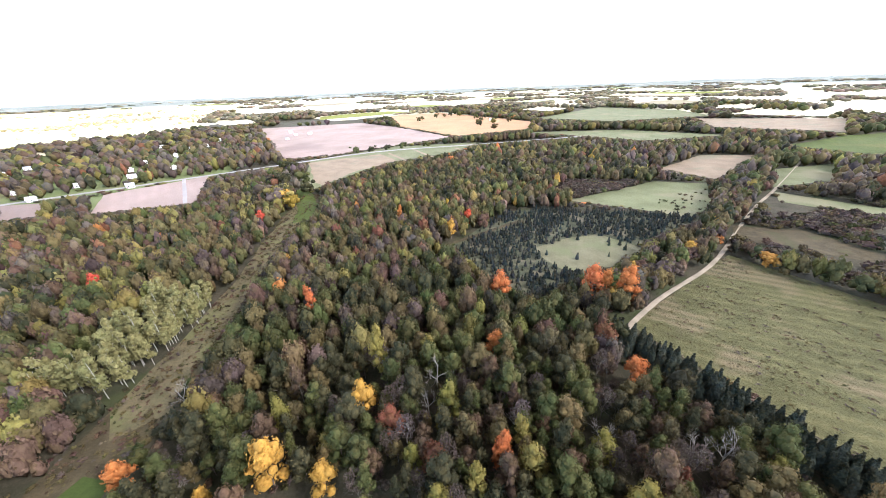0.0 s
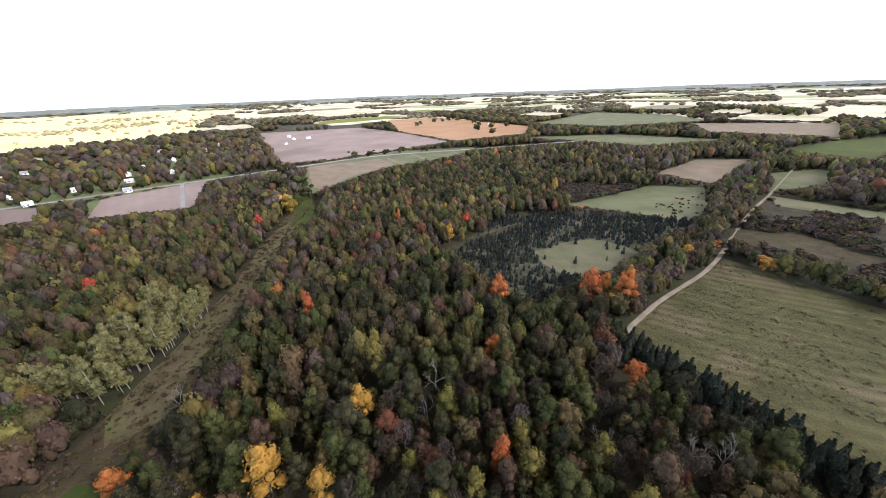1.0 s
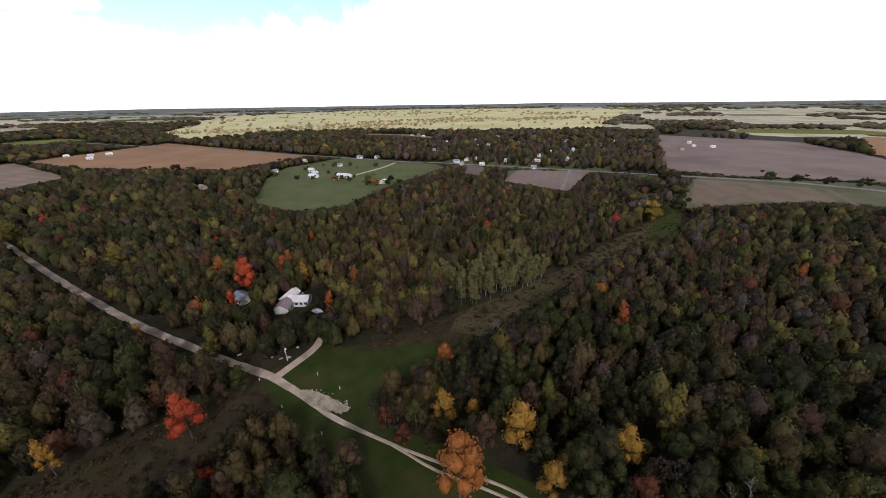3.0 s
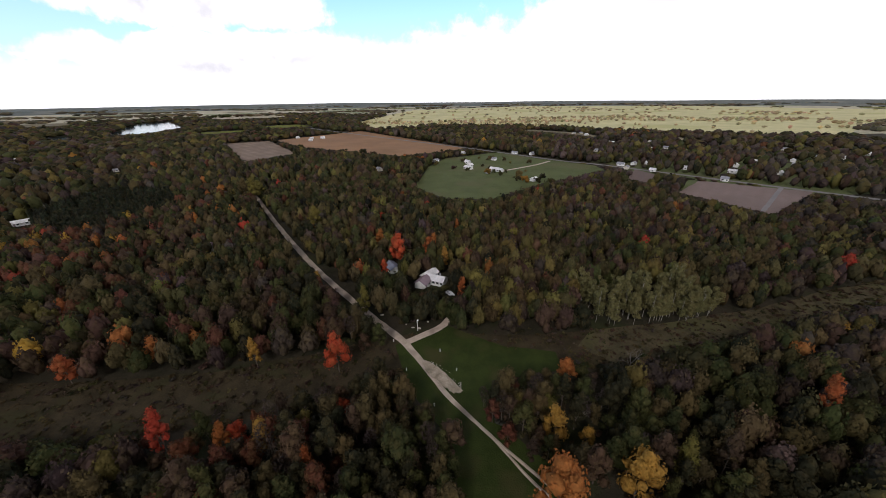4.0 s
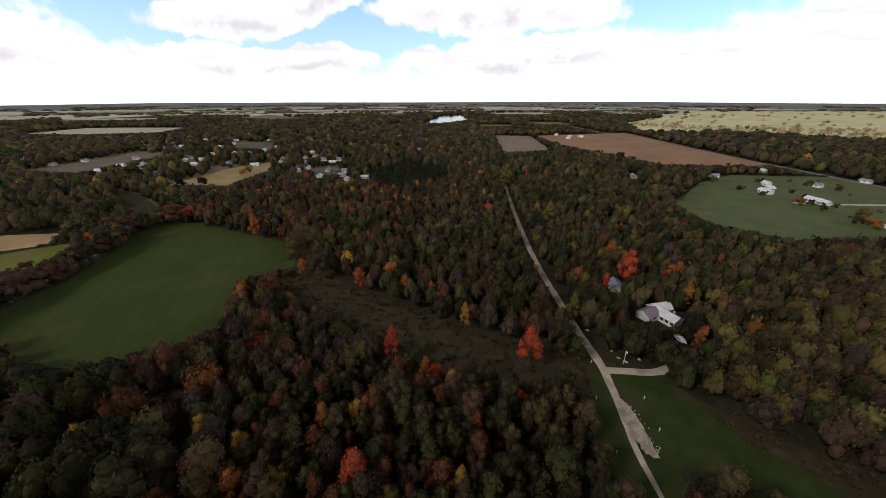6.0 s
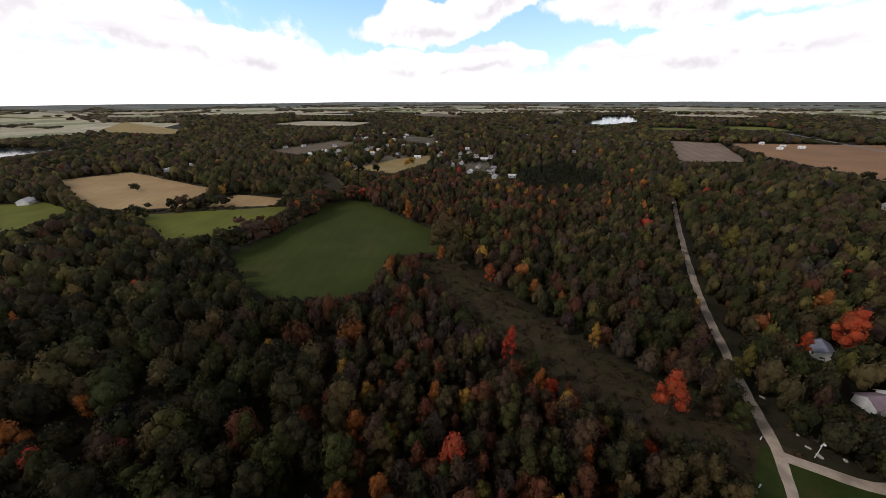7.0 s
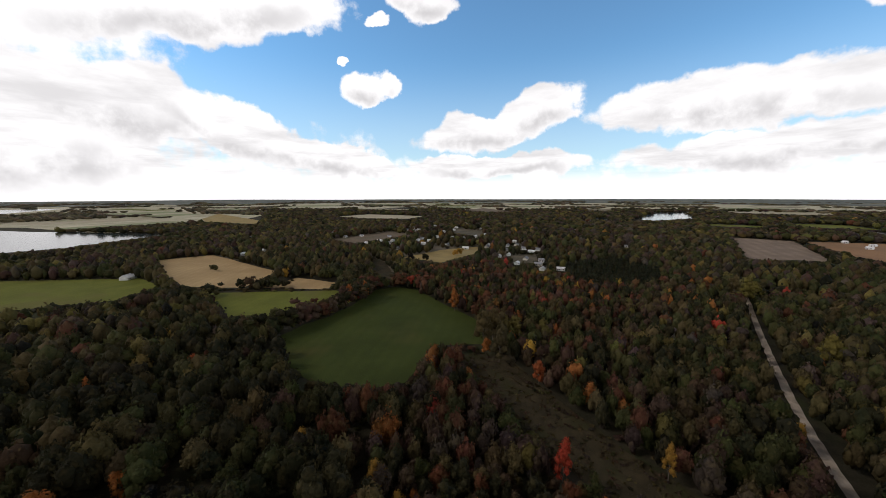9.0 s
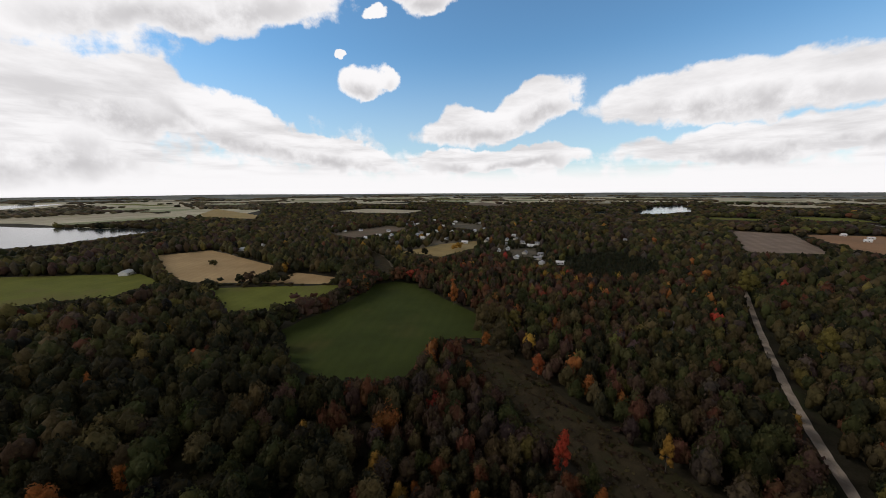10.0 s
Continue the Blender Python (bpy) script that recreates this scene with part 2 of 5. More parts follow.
FARM_GRASS = surface("farm_grass", (0.118, 0.136, 0.052), (0.084, 0.100, 0.036), 20, 0.8, bump=0.5, third=(0.125, 0.12, 0.055))
FAR_GOLD = surface("golden_stubble", (0.40, 0.29, 0.12), (0.27, 0.20, 0.085), 30, 0.9, bump=0.4, third=(0.33, 0.26, 0.13))
STUBBLE = surface("streaked_stubble", (0.32, 0.235, 0.175), (0.20, 0.148, 0.110), 30, 0.9, bump=0.5, row=(52, 14, 0.5), third=(0.30, 0.225, 0.155))
RUST_FIELD = surface("rust_crop_field", (0.36, 0.205, 0.108), (0.245, 0.140, 0.075), 70, 0.9, bump=0.4, row=(35, 8, 0.3), third=(0.30, 0.18, 0.105))
PINK_FIELD = surface("ploughed_field", (0.265, 0.197, 0.173), (0.185, 0.136, 0.118), 60, 0.9, bump=0.5, row=(-40, 9, 0.25), third=(0.145, 0.106, 0.092))
GRAVEL = surface("gravel", (0.640, 0.530, 0.430), (0.420, 0.335, 0.260), 4, 0.3, bump=0.6, third=(0.33, 0.265, 0.215))
SAND = surface("sandy_gravel", (0.29, 0.235, 0.175), (0.17, 0.14, 0.105), 5, 0.25, bump=0.5)
ASPHALT = surface("worn_asphalt", (0.26, 0.24, 0.23), (0.18, 0.17, 0.165), 20, 0.5, bump=0.2)
BARK = surface("bark", (0.17, 0.14, 0.11), (0.07, 0.055, 0.045), 1.5, 0.12, bump=0.6)
PALE_BARK = surface("pale_bark", (0.36, 0.34, 0.30), (0.20, 0.19, 0.165), 1.2, 0.2, bump=0.3)
GREY_BARK = surface("grey_bark", (0.24, 0.215, 0.19), (0.13, 0.115, 0.10), 1.2, 0.2, bump=0.3)
WATER = water_material()
LEAVES = foliage("mixed_leaves")

GREEN, DARK, OLIVE, LIME = (0.040, 0.050, 0.016), (0.023, 0.027, 0.012), (0.068, 0.061, 0.024), (0.108, 0.105, 0.028)
BROWN, RUSSET, MAUVE, GREY = (0.062, 0.044, 0.027), (0.098, 0.046, 0.024), (0.050, 0.042, 0.031), (0.072, 0.063, 0.047)
ORANGE, RED, YELLOW, FIR = (0.24, 0.105, 0.028), (0.26, 0.048, 0.028), (0.28, 0.19, 0.030), (0.021, 0.030, 0.025)


# ---- helpers for meshes ----
def part(name, bm, material, parent, label=""):
    mesh = bpy.data.meshes.new(name)
    bm.to_mesh(mesh)
    bm.free()
    mesh.materials.append(material)
    ob = new(name, mesh)
    ob.parent = parent
    return tagged(ob, label)


def thing(name, label, category, group="", kind="", at=(0, 0, 0), turn=0.0):
    ob = new(name)
    ob.empty_display_size = 0.3
    ob.matrix_basis = pose(*at, 0, 0, turn)
    return tagged(ob, label, category, group, kind)


def mesh_of(name, verts, faces_flat, loop_starts, materials, tint=None, smooth=False):
    """A mesh from arrays: corners, flat list of corner numbers, and where each face starts in it."""
    me = bpy.data.meshes.new(name)
    me.vertices.add(len(verts))
    me.vertices.foreach_set("co", np.asarray(verts, np.float32).ravel())
    me.loops.add(len(faces_flat))
    me.loops.foreach_set("vertex_index", np.asarray(faces_flat, np.int32))
    me.polygons.add(len(loop_starts))
    me.polygons.foreach_set("loop_start", np.asarray(loop_starts, np.int32))
    for m in materials:
        me.materials.append(m)
    if tint is not None:
        a = me.attributes.new("tint", "FLOAT_COLOR", "FACE")
        rgba = np.ones((len(loop_starts), 4), np.float32)
        rgba[:, :3] = tint
        a.data.foreach_set("color", rgba.ravel())
    me.update(calc_edges=True)
    return me


def inside(poly, x, y):
    """Which of the places lie in a polygon."""
    x, y = np.asarray(x, float), np.asarray(y, float)
    got = np.zeros(x.shape, bool)
    for (x0, y0), (x1, y1) in zip(poly, poly[1:] + poly[:1]):
        if y0 == y1:
            continue
        got ^= ((y0 > y) != (y1 > y)) & (x < (x1 - x0) * (y - y0) / (y1 - y0) + x0)
    return got


def far_from_line(line, x, y):
    """Distance of the places from a line of points."""
    best = np.full(np.shape(x), 1e9)
    for (x0, y0), (x1, y1) in zip(line, line[1:]):
        dx, dy = x1 - x0, y1 - y0
        t = np.clip(((x - x0) * dx + (y - y0) * dy) / (dx * dx + dy * dy), 0, 1)
        best = np.minimum(best, np.hypot(x - x0 - t * dx, y - y0 - t * dy))
    return best


# ---- ground and fields ----
OPEN = []      # polygons with no trees
LINES = []     # (line, clear half width)
level = [0.03]


def sheet(name, corners, material, label, category="field", ragged=0.0, step=8.0, z=None):
    """A flat piece of land over the ground, its border broken into steps and made uneven."""
    level[0] += 0.006 if category != "far field" else 0.0
    pts = []
    for (x0, y0), (x1, y1) in zip(corners, corners[1:] + corners[:1]):
        n = max(1, int(math.hypot(x1 - x0, y1 - y0) / step)) if ragged else 1
        for i in range(n):
            x, y = x0 + (x1 - x0) * i / n, y0 + (y1 - y0) * i / n
            v = noise.noise_vector(Vector((x * 0.06, y * 0.06, 3))) * ragged
            pts.append((x + v.x, y + v.y))
    bm = bmesh.new()
    f = bm.faces.new([bm.verts.new((x, y, level[0] if z is None else z)) for x, y in pts])
    if f.calc_center_median().z and f.normal.z < 0:
        f.normal_flip()
    bmesh.ops.triangulate(bm, faces=[f])
    mesh = bpy.data.meshes.new(name)
    bm.to_mesh(mesh)
    bm.free()
    mesh.materials.append(material)
    ob = new(name, mesh)
    return tagged(ob, label, category, kind="structure")


def field(name, corners, material, label, ragged=2.0, category="field"):
    OPEN.append(corners)
    return sheet(name, corners, material, label, category, ragged)


def ribbon(name, line, width, material, label, category="road", clear=None, ragged=0.25, height=0.0, taper=0.0):
    """A road or track along a line, its edges slightly uneven."""
    level[0] += 0.006
    pts = [Vector((*a, 0)) for a in line]
    dense = []
    for i in range(len(pts) - 1):
        p0, p1, p2, p3 = pts[max(0, i - 1)], pts[i], pts[i + 1], pts[min(len(pts) - 1, i + 2)]
        n = max(2, int((p2 - p1).length / 3.0))
        for k in range(n):
            t = k / n
            dense.append(0.5 * (2 * p1 + (p2 - p0) * t + (2 * p0 - 5 * p1 + 4 * p2 - p3) * t * t + (3 * p1 - p0 - 3 * p2 + p3) * t ** 3))
    dense.append(pts[-1])
    bm = bmesh.new()
    last = None
    for i, p in enumerate(dense):
        d = (dense[min(i + 1, len(dense) - 1)] - dense[max(i - 1, 0)]).normalized()
        s = Vector((-d.y, d.x, 0))
        thin = 1 - taper * max(0.0, (i - len(dense) * 0.85) / (len(dense) * 0.15))
        w = thin * width / 2 * (1 + ragged * noise.noise(p * 0.23))
        w2 = thin * width / 2 * (1 + ragged * noise.noise(p * 0.23 + Vector((50, 0, 0))))
        row = [bm.verts.new(q) for q in (p + s * w + Vector((0, 0, level[0])), p + Vector((0, 0, level[0] + 0.08 + height)), p - s * w2 + Vector((0, 0, level[0])))]
        if last:
            bm.faces.new((last[0], last[1], row[1], row[0]))
            bm.faces.new((last[1], last[2], row[2], row[1]))
        last = row
    bmesh.ops.recalc_face_normals(bm, faces=bm.faces)
    mesh = bpy.data.meshes.new(name)
    bm.to_mesh(mesh)
    bm.free()
    mesh.materials.append(material)
    ob = new(name, mesh)
    LINES.append((line, clear if clear is not None else width / 2 + 2.0))
    return tagged(ob, label, category, kind="structure")


def build_ground():
    """One sheet to the horizon, in rings, with low wooded rises at its far rim."""
    bm = bmesh.new()
    rings = [0, 60, 150, 400, 1000, 2200, 3600, 4300, 4600, 4900, 5600]
    lift = [0, 0, 0, 0, 0, 0, 0, 3, 12, 18, 22]
    n = 180
    last = None
    for r, h in zip(rings, lift):
        row = []
        for i in range(n):
            a = 2 * math.pi * i / n
            x, y = r * math.sin(a), r * math.cos(a)
            z = h * (1 + 0.45 * noise.noise(Vector((math.sin(a) * 5, math.cos(a) * 5, r * 0.001))))
            row.append(bm.verts.new((x, y, z)) if r else None)
        if last and last[0] is None:
            c = bm.verts.new((0, 0, 0))
            for i in range(n):
                bm.faces.new((c, row[i], row[(i + 1) % n]))
        elif last:
            for i in range(n):
                bm.faces.new((last[i], row[i], row[(i + 1) % n], last[(i + 1) % n]))
        last = row
    bmesh.ops.recalc_face_normals(bm, faces=bm.faces)
    mesh = bpy.data.meshes.new("ground")
    bm.to_mesh(mesh)
    bm.free()
    mesh.materials.append(FOREST_FLOOR)
    mesh.materials.append(HAZED_RISE)
    # the outer rim takes the lightened colour that imitates haze
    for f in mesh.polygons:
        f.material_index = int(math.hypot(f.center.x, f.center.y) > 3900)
    tagged(new("ground", mesh), "leaf-strewn brown and dull green woodland ground", "ground", kind="structure")


build_ground()

# clearings near the crossing of the gravel road and the cleared strip
STRIP = [(-94, -140), (-68, -130), (-67, -70), (-68, -40), (-74, -5), (-74, 45), (-75, 68), (-78, 98), (-86, 140), (-92, 199), (-96, 262),
         (-116, 262), (-106, 196), (-96, 140), (-91, 97), (-91, 40), (-98, 0), (-91, -35), (-87, -60), (-88, -100)]
NEAR_GRASS = [(-101, 12), (-86, 30), (-82, 46), (-74, 45), (-72, 22), (-60, 19), (-47, 29), (-30, 40), (-12, 38), (4, 33), (10, 0), (-26, -4), (-40, 8), (-55, 8), (-70, 0), (-92, -6)]
ROAD = [(-430, -172), (-379, -152), (-314, -130), (-284, -115), (-223, -83), (-159, -47), (-125, -25), (-109, -14), (-94, -3), (-80, 4), (-69, 9), (-55, 18),
        (-44, 26), (-36, 32), (-30, 36), (-25, 37.5), (-20, 35), (-17, 30)]
field("cleared_strip", STRIP, SCRUB_GRASS, "cleared strip of rough brown and olive grass through the wood", 1.5)
DRY_STRIP = surface("dry_strip_grass", (0.118, 0.094, 0.052), (0.060, 0.052, 0.029), 6, 0.6, bump=0.8, third=(0.10, 0.098, 0.042))
sheet("dry_grass", [(-74, 62), (-75, 74), (-78, 98), (-86, 140), (-92, 199), (-96, 240), (-110, 240), (-106, 196), (-96, 140), (-91, 97), (-91, 62), (-84, 54)], DRY_STRIP, "paler dry grass along the cleared strip", "grass", 2.0)
field("lawn", NEAR_GRASS, LAWN, "short green grass beside the gravel road", 1.2)
ribbon("gravel_road", ROAD[:13], 2.8, GRAVEL, "pale gravel road through the wood", clear=2.5, ragged=0.3, taper=0.9)
LINES[-1] = (ROAD[3:13], 3.2)
ribbon("gravel_track", ROAD[10:], 0.8, GRAVEL, "narrow pale gravel track with a grass middle", "track", clear=4)
ribbon("gravel_track", [ROAD[11]] + [(x + 1.0, y - 1.7) for x, y in ROAD[12:]], 0.7, GRAVEL, "narrow pale gravel track with a grass middle", "track", clear=3)
ribbon("driveway", [(-93, -1.5), (-96, 4), (-101, 12), (-110, 16), (-120, 15)], 2.8, GRAVEL, "pale gravel driveway to a white house", "driveway", clear=3)
LINES[-1] = ([(-93, -1.5), (-96, 4), (-100, 11)], 3.0)

# east side: hay field, lane, fir nursery
HAY = [(61, 93), (129, 140), (190, 36), (104, 14), (88, 43), (74, 65)]
LANE = [(58, 90), (79, 107), (117, 133), (160, 173), (194, 204), (234, 237), (330, 320)]
NURSERY = [(2, 159), (40, 208), (62, 211), (151, 187), (103, 159), (47, 118), (33, 107), (14, 132)]
field("hay_field", HAY, DRY_FIELD, "mown dry olive-tan hay field with faint rows", 0.8)
ribbon("lane", LANE, 1.8, SAND, "pale sandy farm lane between a hay field and trees", "lane", clear=1.8)
sheet("nursery_ground", NURSERY, NURSERY_GRASS, "rough grass between young firs", "field", 2.0)
OPEN.append(NURSERY)
field("clearing", [(43, 153), (65, 165), (81, 168), (95, 149), (74, 133), (52, 127), (44, 141)], CLEARING, "pale dry grass clearing among young firs", 1.5)
ribbon("sandy_track", [(-1, 160), (18, 173), (45, 192)], 3.0, SCRUB_GRASS, "sandy brown track between fir rows", "track")
field("meadow", [(82, 227), (166, 267), (200, 257), (168, 206), (142, 188), (110, 212)], PALE_GREEN, "pale green meadow with rows of low shrubs")
field("fallow_field", [(191, 307), (265, 361), (316, 352), (215, 267)], FALLOW, "pale brown fallow field behind a wood")
field("strip_field", [(228, 231), (260, 192), (320, 160), (300, 148), (242, 176), (214, 210)], PALE_GREEN, "pale green strip field")
field("strip_field", [(282, 293), (347, 306), (294, 253), (236, 242)], PALE_GREEN, "pale green strip field")
field("green_field", [(385, 397), (509, 450), (640, 470), (421, 332), (395, 369)], GREEN_FIELD, "bright green far field")
field("brush_gap", [(157, 174), (187, 163), (193, 134), (185, 127), (144, 156)], SCRUB_GRASS, "rough grass between rows of brush")
# north: ploughed and rust fields
field("ploughed_field", [(-416, 810), (-196, 857), (-101, 743), (12, 562), (-140, 437), (-198, 422)], PINK_FIELD, "pinkish-brown bare ploughed field")
field("rust_field", [(-156, 1053), (-9, 1091), (182, 758), (153, 634), (20, 570), (-92, 745)], RUST_FIELD, "rust-orange crop field dotted with trees")
field("hay_field_north", [(-158, 405), (-70, 487), (50, 500), (9, 428), (-66, 374), (-107, 287), (-120, 265)], PALE_GREEN, "pale green field with a lane across it")
for line in ([(-70, 435), (-43, 385)], [(-44, 463), (-10, 392)], [(13, 459), (32, 415)]):
    ribbon("grass_lane", line, 4.0, FALLOW, "pale lane across a green field", "lane", clear=2.0)
sheet("dry_corner", [(-156, 392), (-80, 432), (-52, 382), (-88, 345), (-107, 290), (-118, 300)], FALLOW, "dull brown dry corner of a field", "field", 3.0)
field("small_ploughed_field", [(-255, 230), (-293, 283), (-239, 342), (-192, 250)], PINK_FIELD, "small pinkish ploughed field")
field("far_field", [(207, 814), (457, 1086), (572, 898), (544, 741), (332, 701)], PALE_GREEN, "pale far field")
field("far_field", [(484, 701), (686, 619), (532, 472), (426, 573)], FALLOW, "pale brown far field")
field("far_field", [(132, 585), (285, 578), (392, 481), (266, 460)], PALE_GREEN, "pale green far field")
# west: farm
FARM = [(-310, 11), (-412, 33), (-470, 60), (-510, 144), (-440, 187), (-384, 228), (-356, 224), (-301, 124), (-262, 72), (-268, 35)]
field("farm_meadow", FARM, FARM_GRASS, "green meadow round white farm buildings")
field("rust_field", [(-762, -251), (-942, -97), (-564, 112), (-500, 2), (-630, -166)], RUST_FIELD, "wide rust-brown harvested field")
field("stubble_field", [(-722, -333), (-752, -260), (-559, -157), (-489, -208)], STUBBLE, "dull pinkish stubble field")
COUNTY = [(-1100, -270), (-818, -72), (-564, 112), (-430, 200), (-388, 238), (-269, 323), (-191, 379), (-87, 450), (42, 481), (200, 520)]
ribbon("country_road", COUNTY, 7, ASPHALT, "pale grey country road", clear=6)
ribbon("side_road", [(-200, 250), (-257, 331)], 3, ASPHALT, "pale grey side road", clear=4)
ribbon("farm_drive", [(-372, 112), (-400, 160), (-425, 190)], 4, GRAVEL, "pale farm drive across the meadow", "driveway")
# south: green field and beyond
SOUTH = [(8, -195), (-5, -206), (-21, -215), (-42, -236), (-62, -263), (-80, -264), (-92, -248), (-102, -167), (-89, -140), (-63, -149), (-40, -121), (-21, -126), (-6, -138), (5, -158)]
field("strip_end", [(-126, 276), (-119, 279), (-106, 262), (-92, 232), (-87, 206), (-97, 199), (-104, 226)], GREEN_FIELD, "bright green grass at the end of a strip", 1.0)
field("small_ploughed_field", [(-355, 259), (-324, 262), (-291, 231), (-309, 219)], PINK_FIELD, "small pinkish ploughed field by a road", 1.0)
field("south_field", SOUTH, GREEN_FIELD, "dark green mown field ringed by trees")
field("south_meadow", [(58, -310), (-33, -275), (-46, -245), (-17, -222), (9, -222), (34, -230)], OLIVE_FIELD, "green meadow behind a tree row")
field("tan_field", [(140, -498), (87, -514), (11, -370), (35, -314), (81, -341), (109, -401)], TAN_FIELD, "tan harvested field with one tree")
field("tan_strip", [(21, -310), (-7, -335), (-37, -300), (-26, -281)], TAN_FIELD, "orange-tan strip field")
field("east_meadow", [(300, -420), (233, -433), (123, -392), (99, -349), (116, -315), (172, -315), (300, -370)], OLIVE_FIELD, "green meadow by a white barn")
field("yellow_field", [(-124, -390), (-192, -425), (-258, -430), (-223, -377), (-157, -343)], FAR_GOLD, "yellow-tan village field")
sheet("village_lots", [(-64, -570), (-126, -689), (-224, -682), (-198, -561), (-116, -483)], YARDS, "worn pale lots between village houses", "yards", 6.0)
field("village_lots", [(-225, -310), (-262, -350), (-284, -330), (-250, -296)], YARDS, "pale paved lots between white village houses")
field("dirt_yard", [(-94, -416), (-100, -371), (-84, -262), (-76, -326)], SCRUB_GRASS, "bare brown yard behind trees")
field("far_tan_field", [(246, -1335), (255, -1704), (76, -1198), (67, -1031), (207, -1178)], FAR_GOLD, "pale orange-straw field beyond woods", 6.0)
field("far_pink_field", [(-836, -1568), (-1079, -1756), (-968, -1314), (-843, -1325)], FALLOW, "dull pinkish field in far woods", 6.0)
field("wood_meadow", [(-1009, -516), (-1051, -424), (-1000, -395), (-930, -480)], OLIVE_FIELD, "narrow pale meadow between dark woods", 3.0)
field("west_stubble", [(-850, 300), (-764, 371), (-677, 385), (-690, 412), (-780, 400), (-880, 325)], STRAW, "thin pale stubble field among woods", 3.0)
field("village_field", [(-68, -612), (-198, -696), (-215, -624), (-97, -541)], FALLOW, "brown open field between village houses", 4.0)
field("village_field", [(-355, -713), (-378, -615), (-324, -534), (-303, -617)], YARDS, "worn grass field beside village houses", 4.0)
PINES = [(-257, -258), (-328, -258), (-318, -198), (-263, -166), (-209, -197)]


def lake(corners, label):
    OPEN.append(corners)
    return sheet("lake", corners, WATER, label, "lake", 12.0, 40.0)


lake([(-980, -720), (-1420, -930), (-1650, -930), (-1500, -860), (-1230, -670), (-1000, -645)], "bright still lake among far woods")
lake([(-882, -781), (-951, -800), (-937, -753), (-874, -734)], "small bright pond among dark woods")
lake([(900, -1250), (562, -1069), (317, -902), (207, -826), (260, -734), (298, -666), (343, -646), (520, -640), (900, -700)], "wide bright lake beyond meadows")
lake([(1700, -2500), (1187, -2829), (1084, -2083), (1500, -1950)], "thin strip of far bright water")

# far farmland: fields along the grid of the country roads
rng = np.random.default_rng(7)
# base colour raised well above the near fields to imitate distant sunshine
SUNLIT_FARMLAND = surface("far_farmland", (0.62, 0.55, 0.40), (0.32, 0.30, 0.20), 110, 14.0, bump=0.1, third=(0.46, 0.40, 0.28))


def build_farmland():
    """Open land beyond the woods, a wide ring with an uneven inner border, coloured as if sunlit."""
    bm = bmesh.new()
    rows = []
    for i in range(104):
        a = radians(-76 + i * 3)
        south = min(1.0, max(0.0, (i * 3 - 76 - 84) / 14), max(0.0, (192 - (i * 3 - 76)) / 12))
        r = 1080 + 210 * math.sin(i * 0.41) + 120 * math.sin(i * 1.13 + 1) + south * 900
        rows.append([bm.verts.new((-math.sin(a) * q, math.cos(a) * q, 0.012)) for q in (r, 3000, 4800)])
    for a, b in zip(rows, rows[1:]):
        for k in (0, 1):
            bm.faces.new((a[k], a[k + 1], b[k + 1], b[k]))
    bmesh.ops.recalc_face_normals(bm, faces=bm.faces)
    mesh = bpy.data.meshes.new("far_farmland")
    bm.to_mesh(mesh)
    bm.free()
    if mesh.polygons[0].normal.z < 0:
        mesh.flip_normals()
    mesh.materials.append(SUNLIT_FARMLAND)
    tagged(new("far_farmland", mesh), "far farmland of straw, stubble and thin scrub, paled as if sunlit", "farmland", kind="structure")


build_farmland()
# lit copies of the straw and green fields, sunlight baked into the colour
SUNLIT_STRAW = surface("far_straw_field", (0.52, 0.45, 0.33), (0.38, 0.33, 0.23), 60, 4.0, bump=0.2, third=(0.33, 0.30, 0.18))
SUNLIT_GREEN = surface("far_green_field", (0.34, 0.36, 0.21), (0.24, 0.26, 0.14), 60, 4.0, bump=0.2, third=(0.26, 0.24, 0.14))
far_materials = [SUNLIT_GREEN, SUNLIT_STRAW, STRAW, OLIVE_FIELD, SUNLIT_GREEN, SUNLIT_STRAW, SUNLIT_GREEN]
far_labels = ["pale green far field", "far straw field, paled as if sunlit", "dull straw-brown far field", "olive-green far field", "pale green far field", "far straw field, paled as if sunlit", "pale green far field"]
# sunshine on the far plain is painted in as a pale gold colour
SUNLIT_MEADOW = surface("golden_meadow", (0.66, 0.60, 0.32), (0.50, 0.46, 0.24), 90, 25.0, bump=0.2, third=(0.46, 0.44, 0.19))
SUNLIT_PLAIN = [(-560, 790), (-753, 506), (-873, 420), (-962, 265), (-1015, 81), (-930, -60), (-1300, -150), (-2600, 100), (-3300, 1200), (-2600, 2300), (-1500, 2500)]
sheet("golden_plain", SUNLIT_PLAIN, SUNLIT_MEADOW, "wide plain beyond the woods, painted golden as if sunlit", "plain", 20.0, 60.0, 0.02)
sheet("village_ground", [(80, -480), (-60, -340), (-190, -260), (-290, -260), (-430, -640), (-320, -900), (-60, -960), (80, -760)], YARDS, "worn pale grass and yards between village houses", "yards", 8.0, 30.0, 0.02)
sheet("hamlet_ground", [(-250, 240), (-420, 250), (-520, 330), (-520, 760), (-330, 740), (-230, 600), (-215, 450)], FARM_GRASS, "lawns and yards among trees", "yards", 8.0, 30.0, 0.02)
level[0] += 0.012
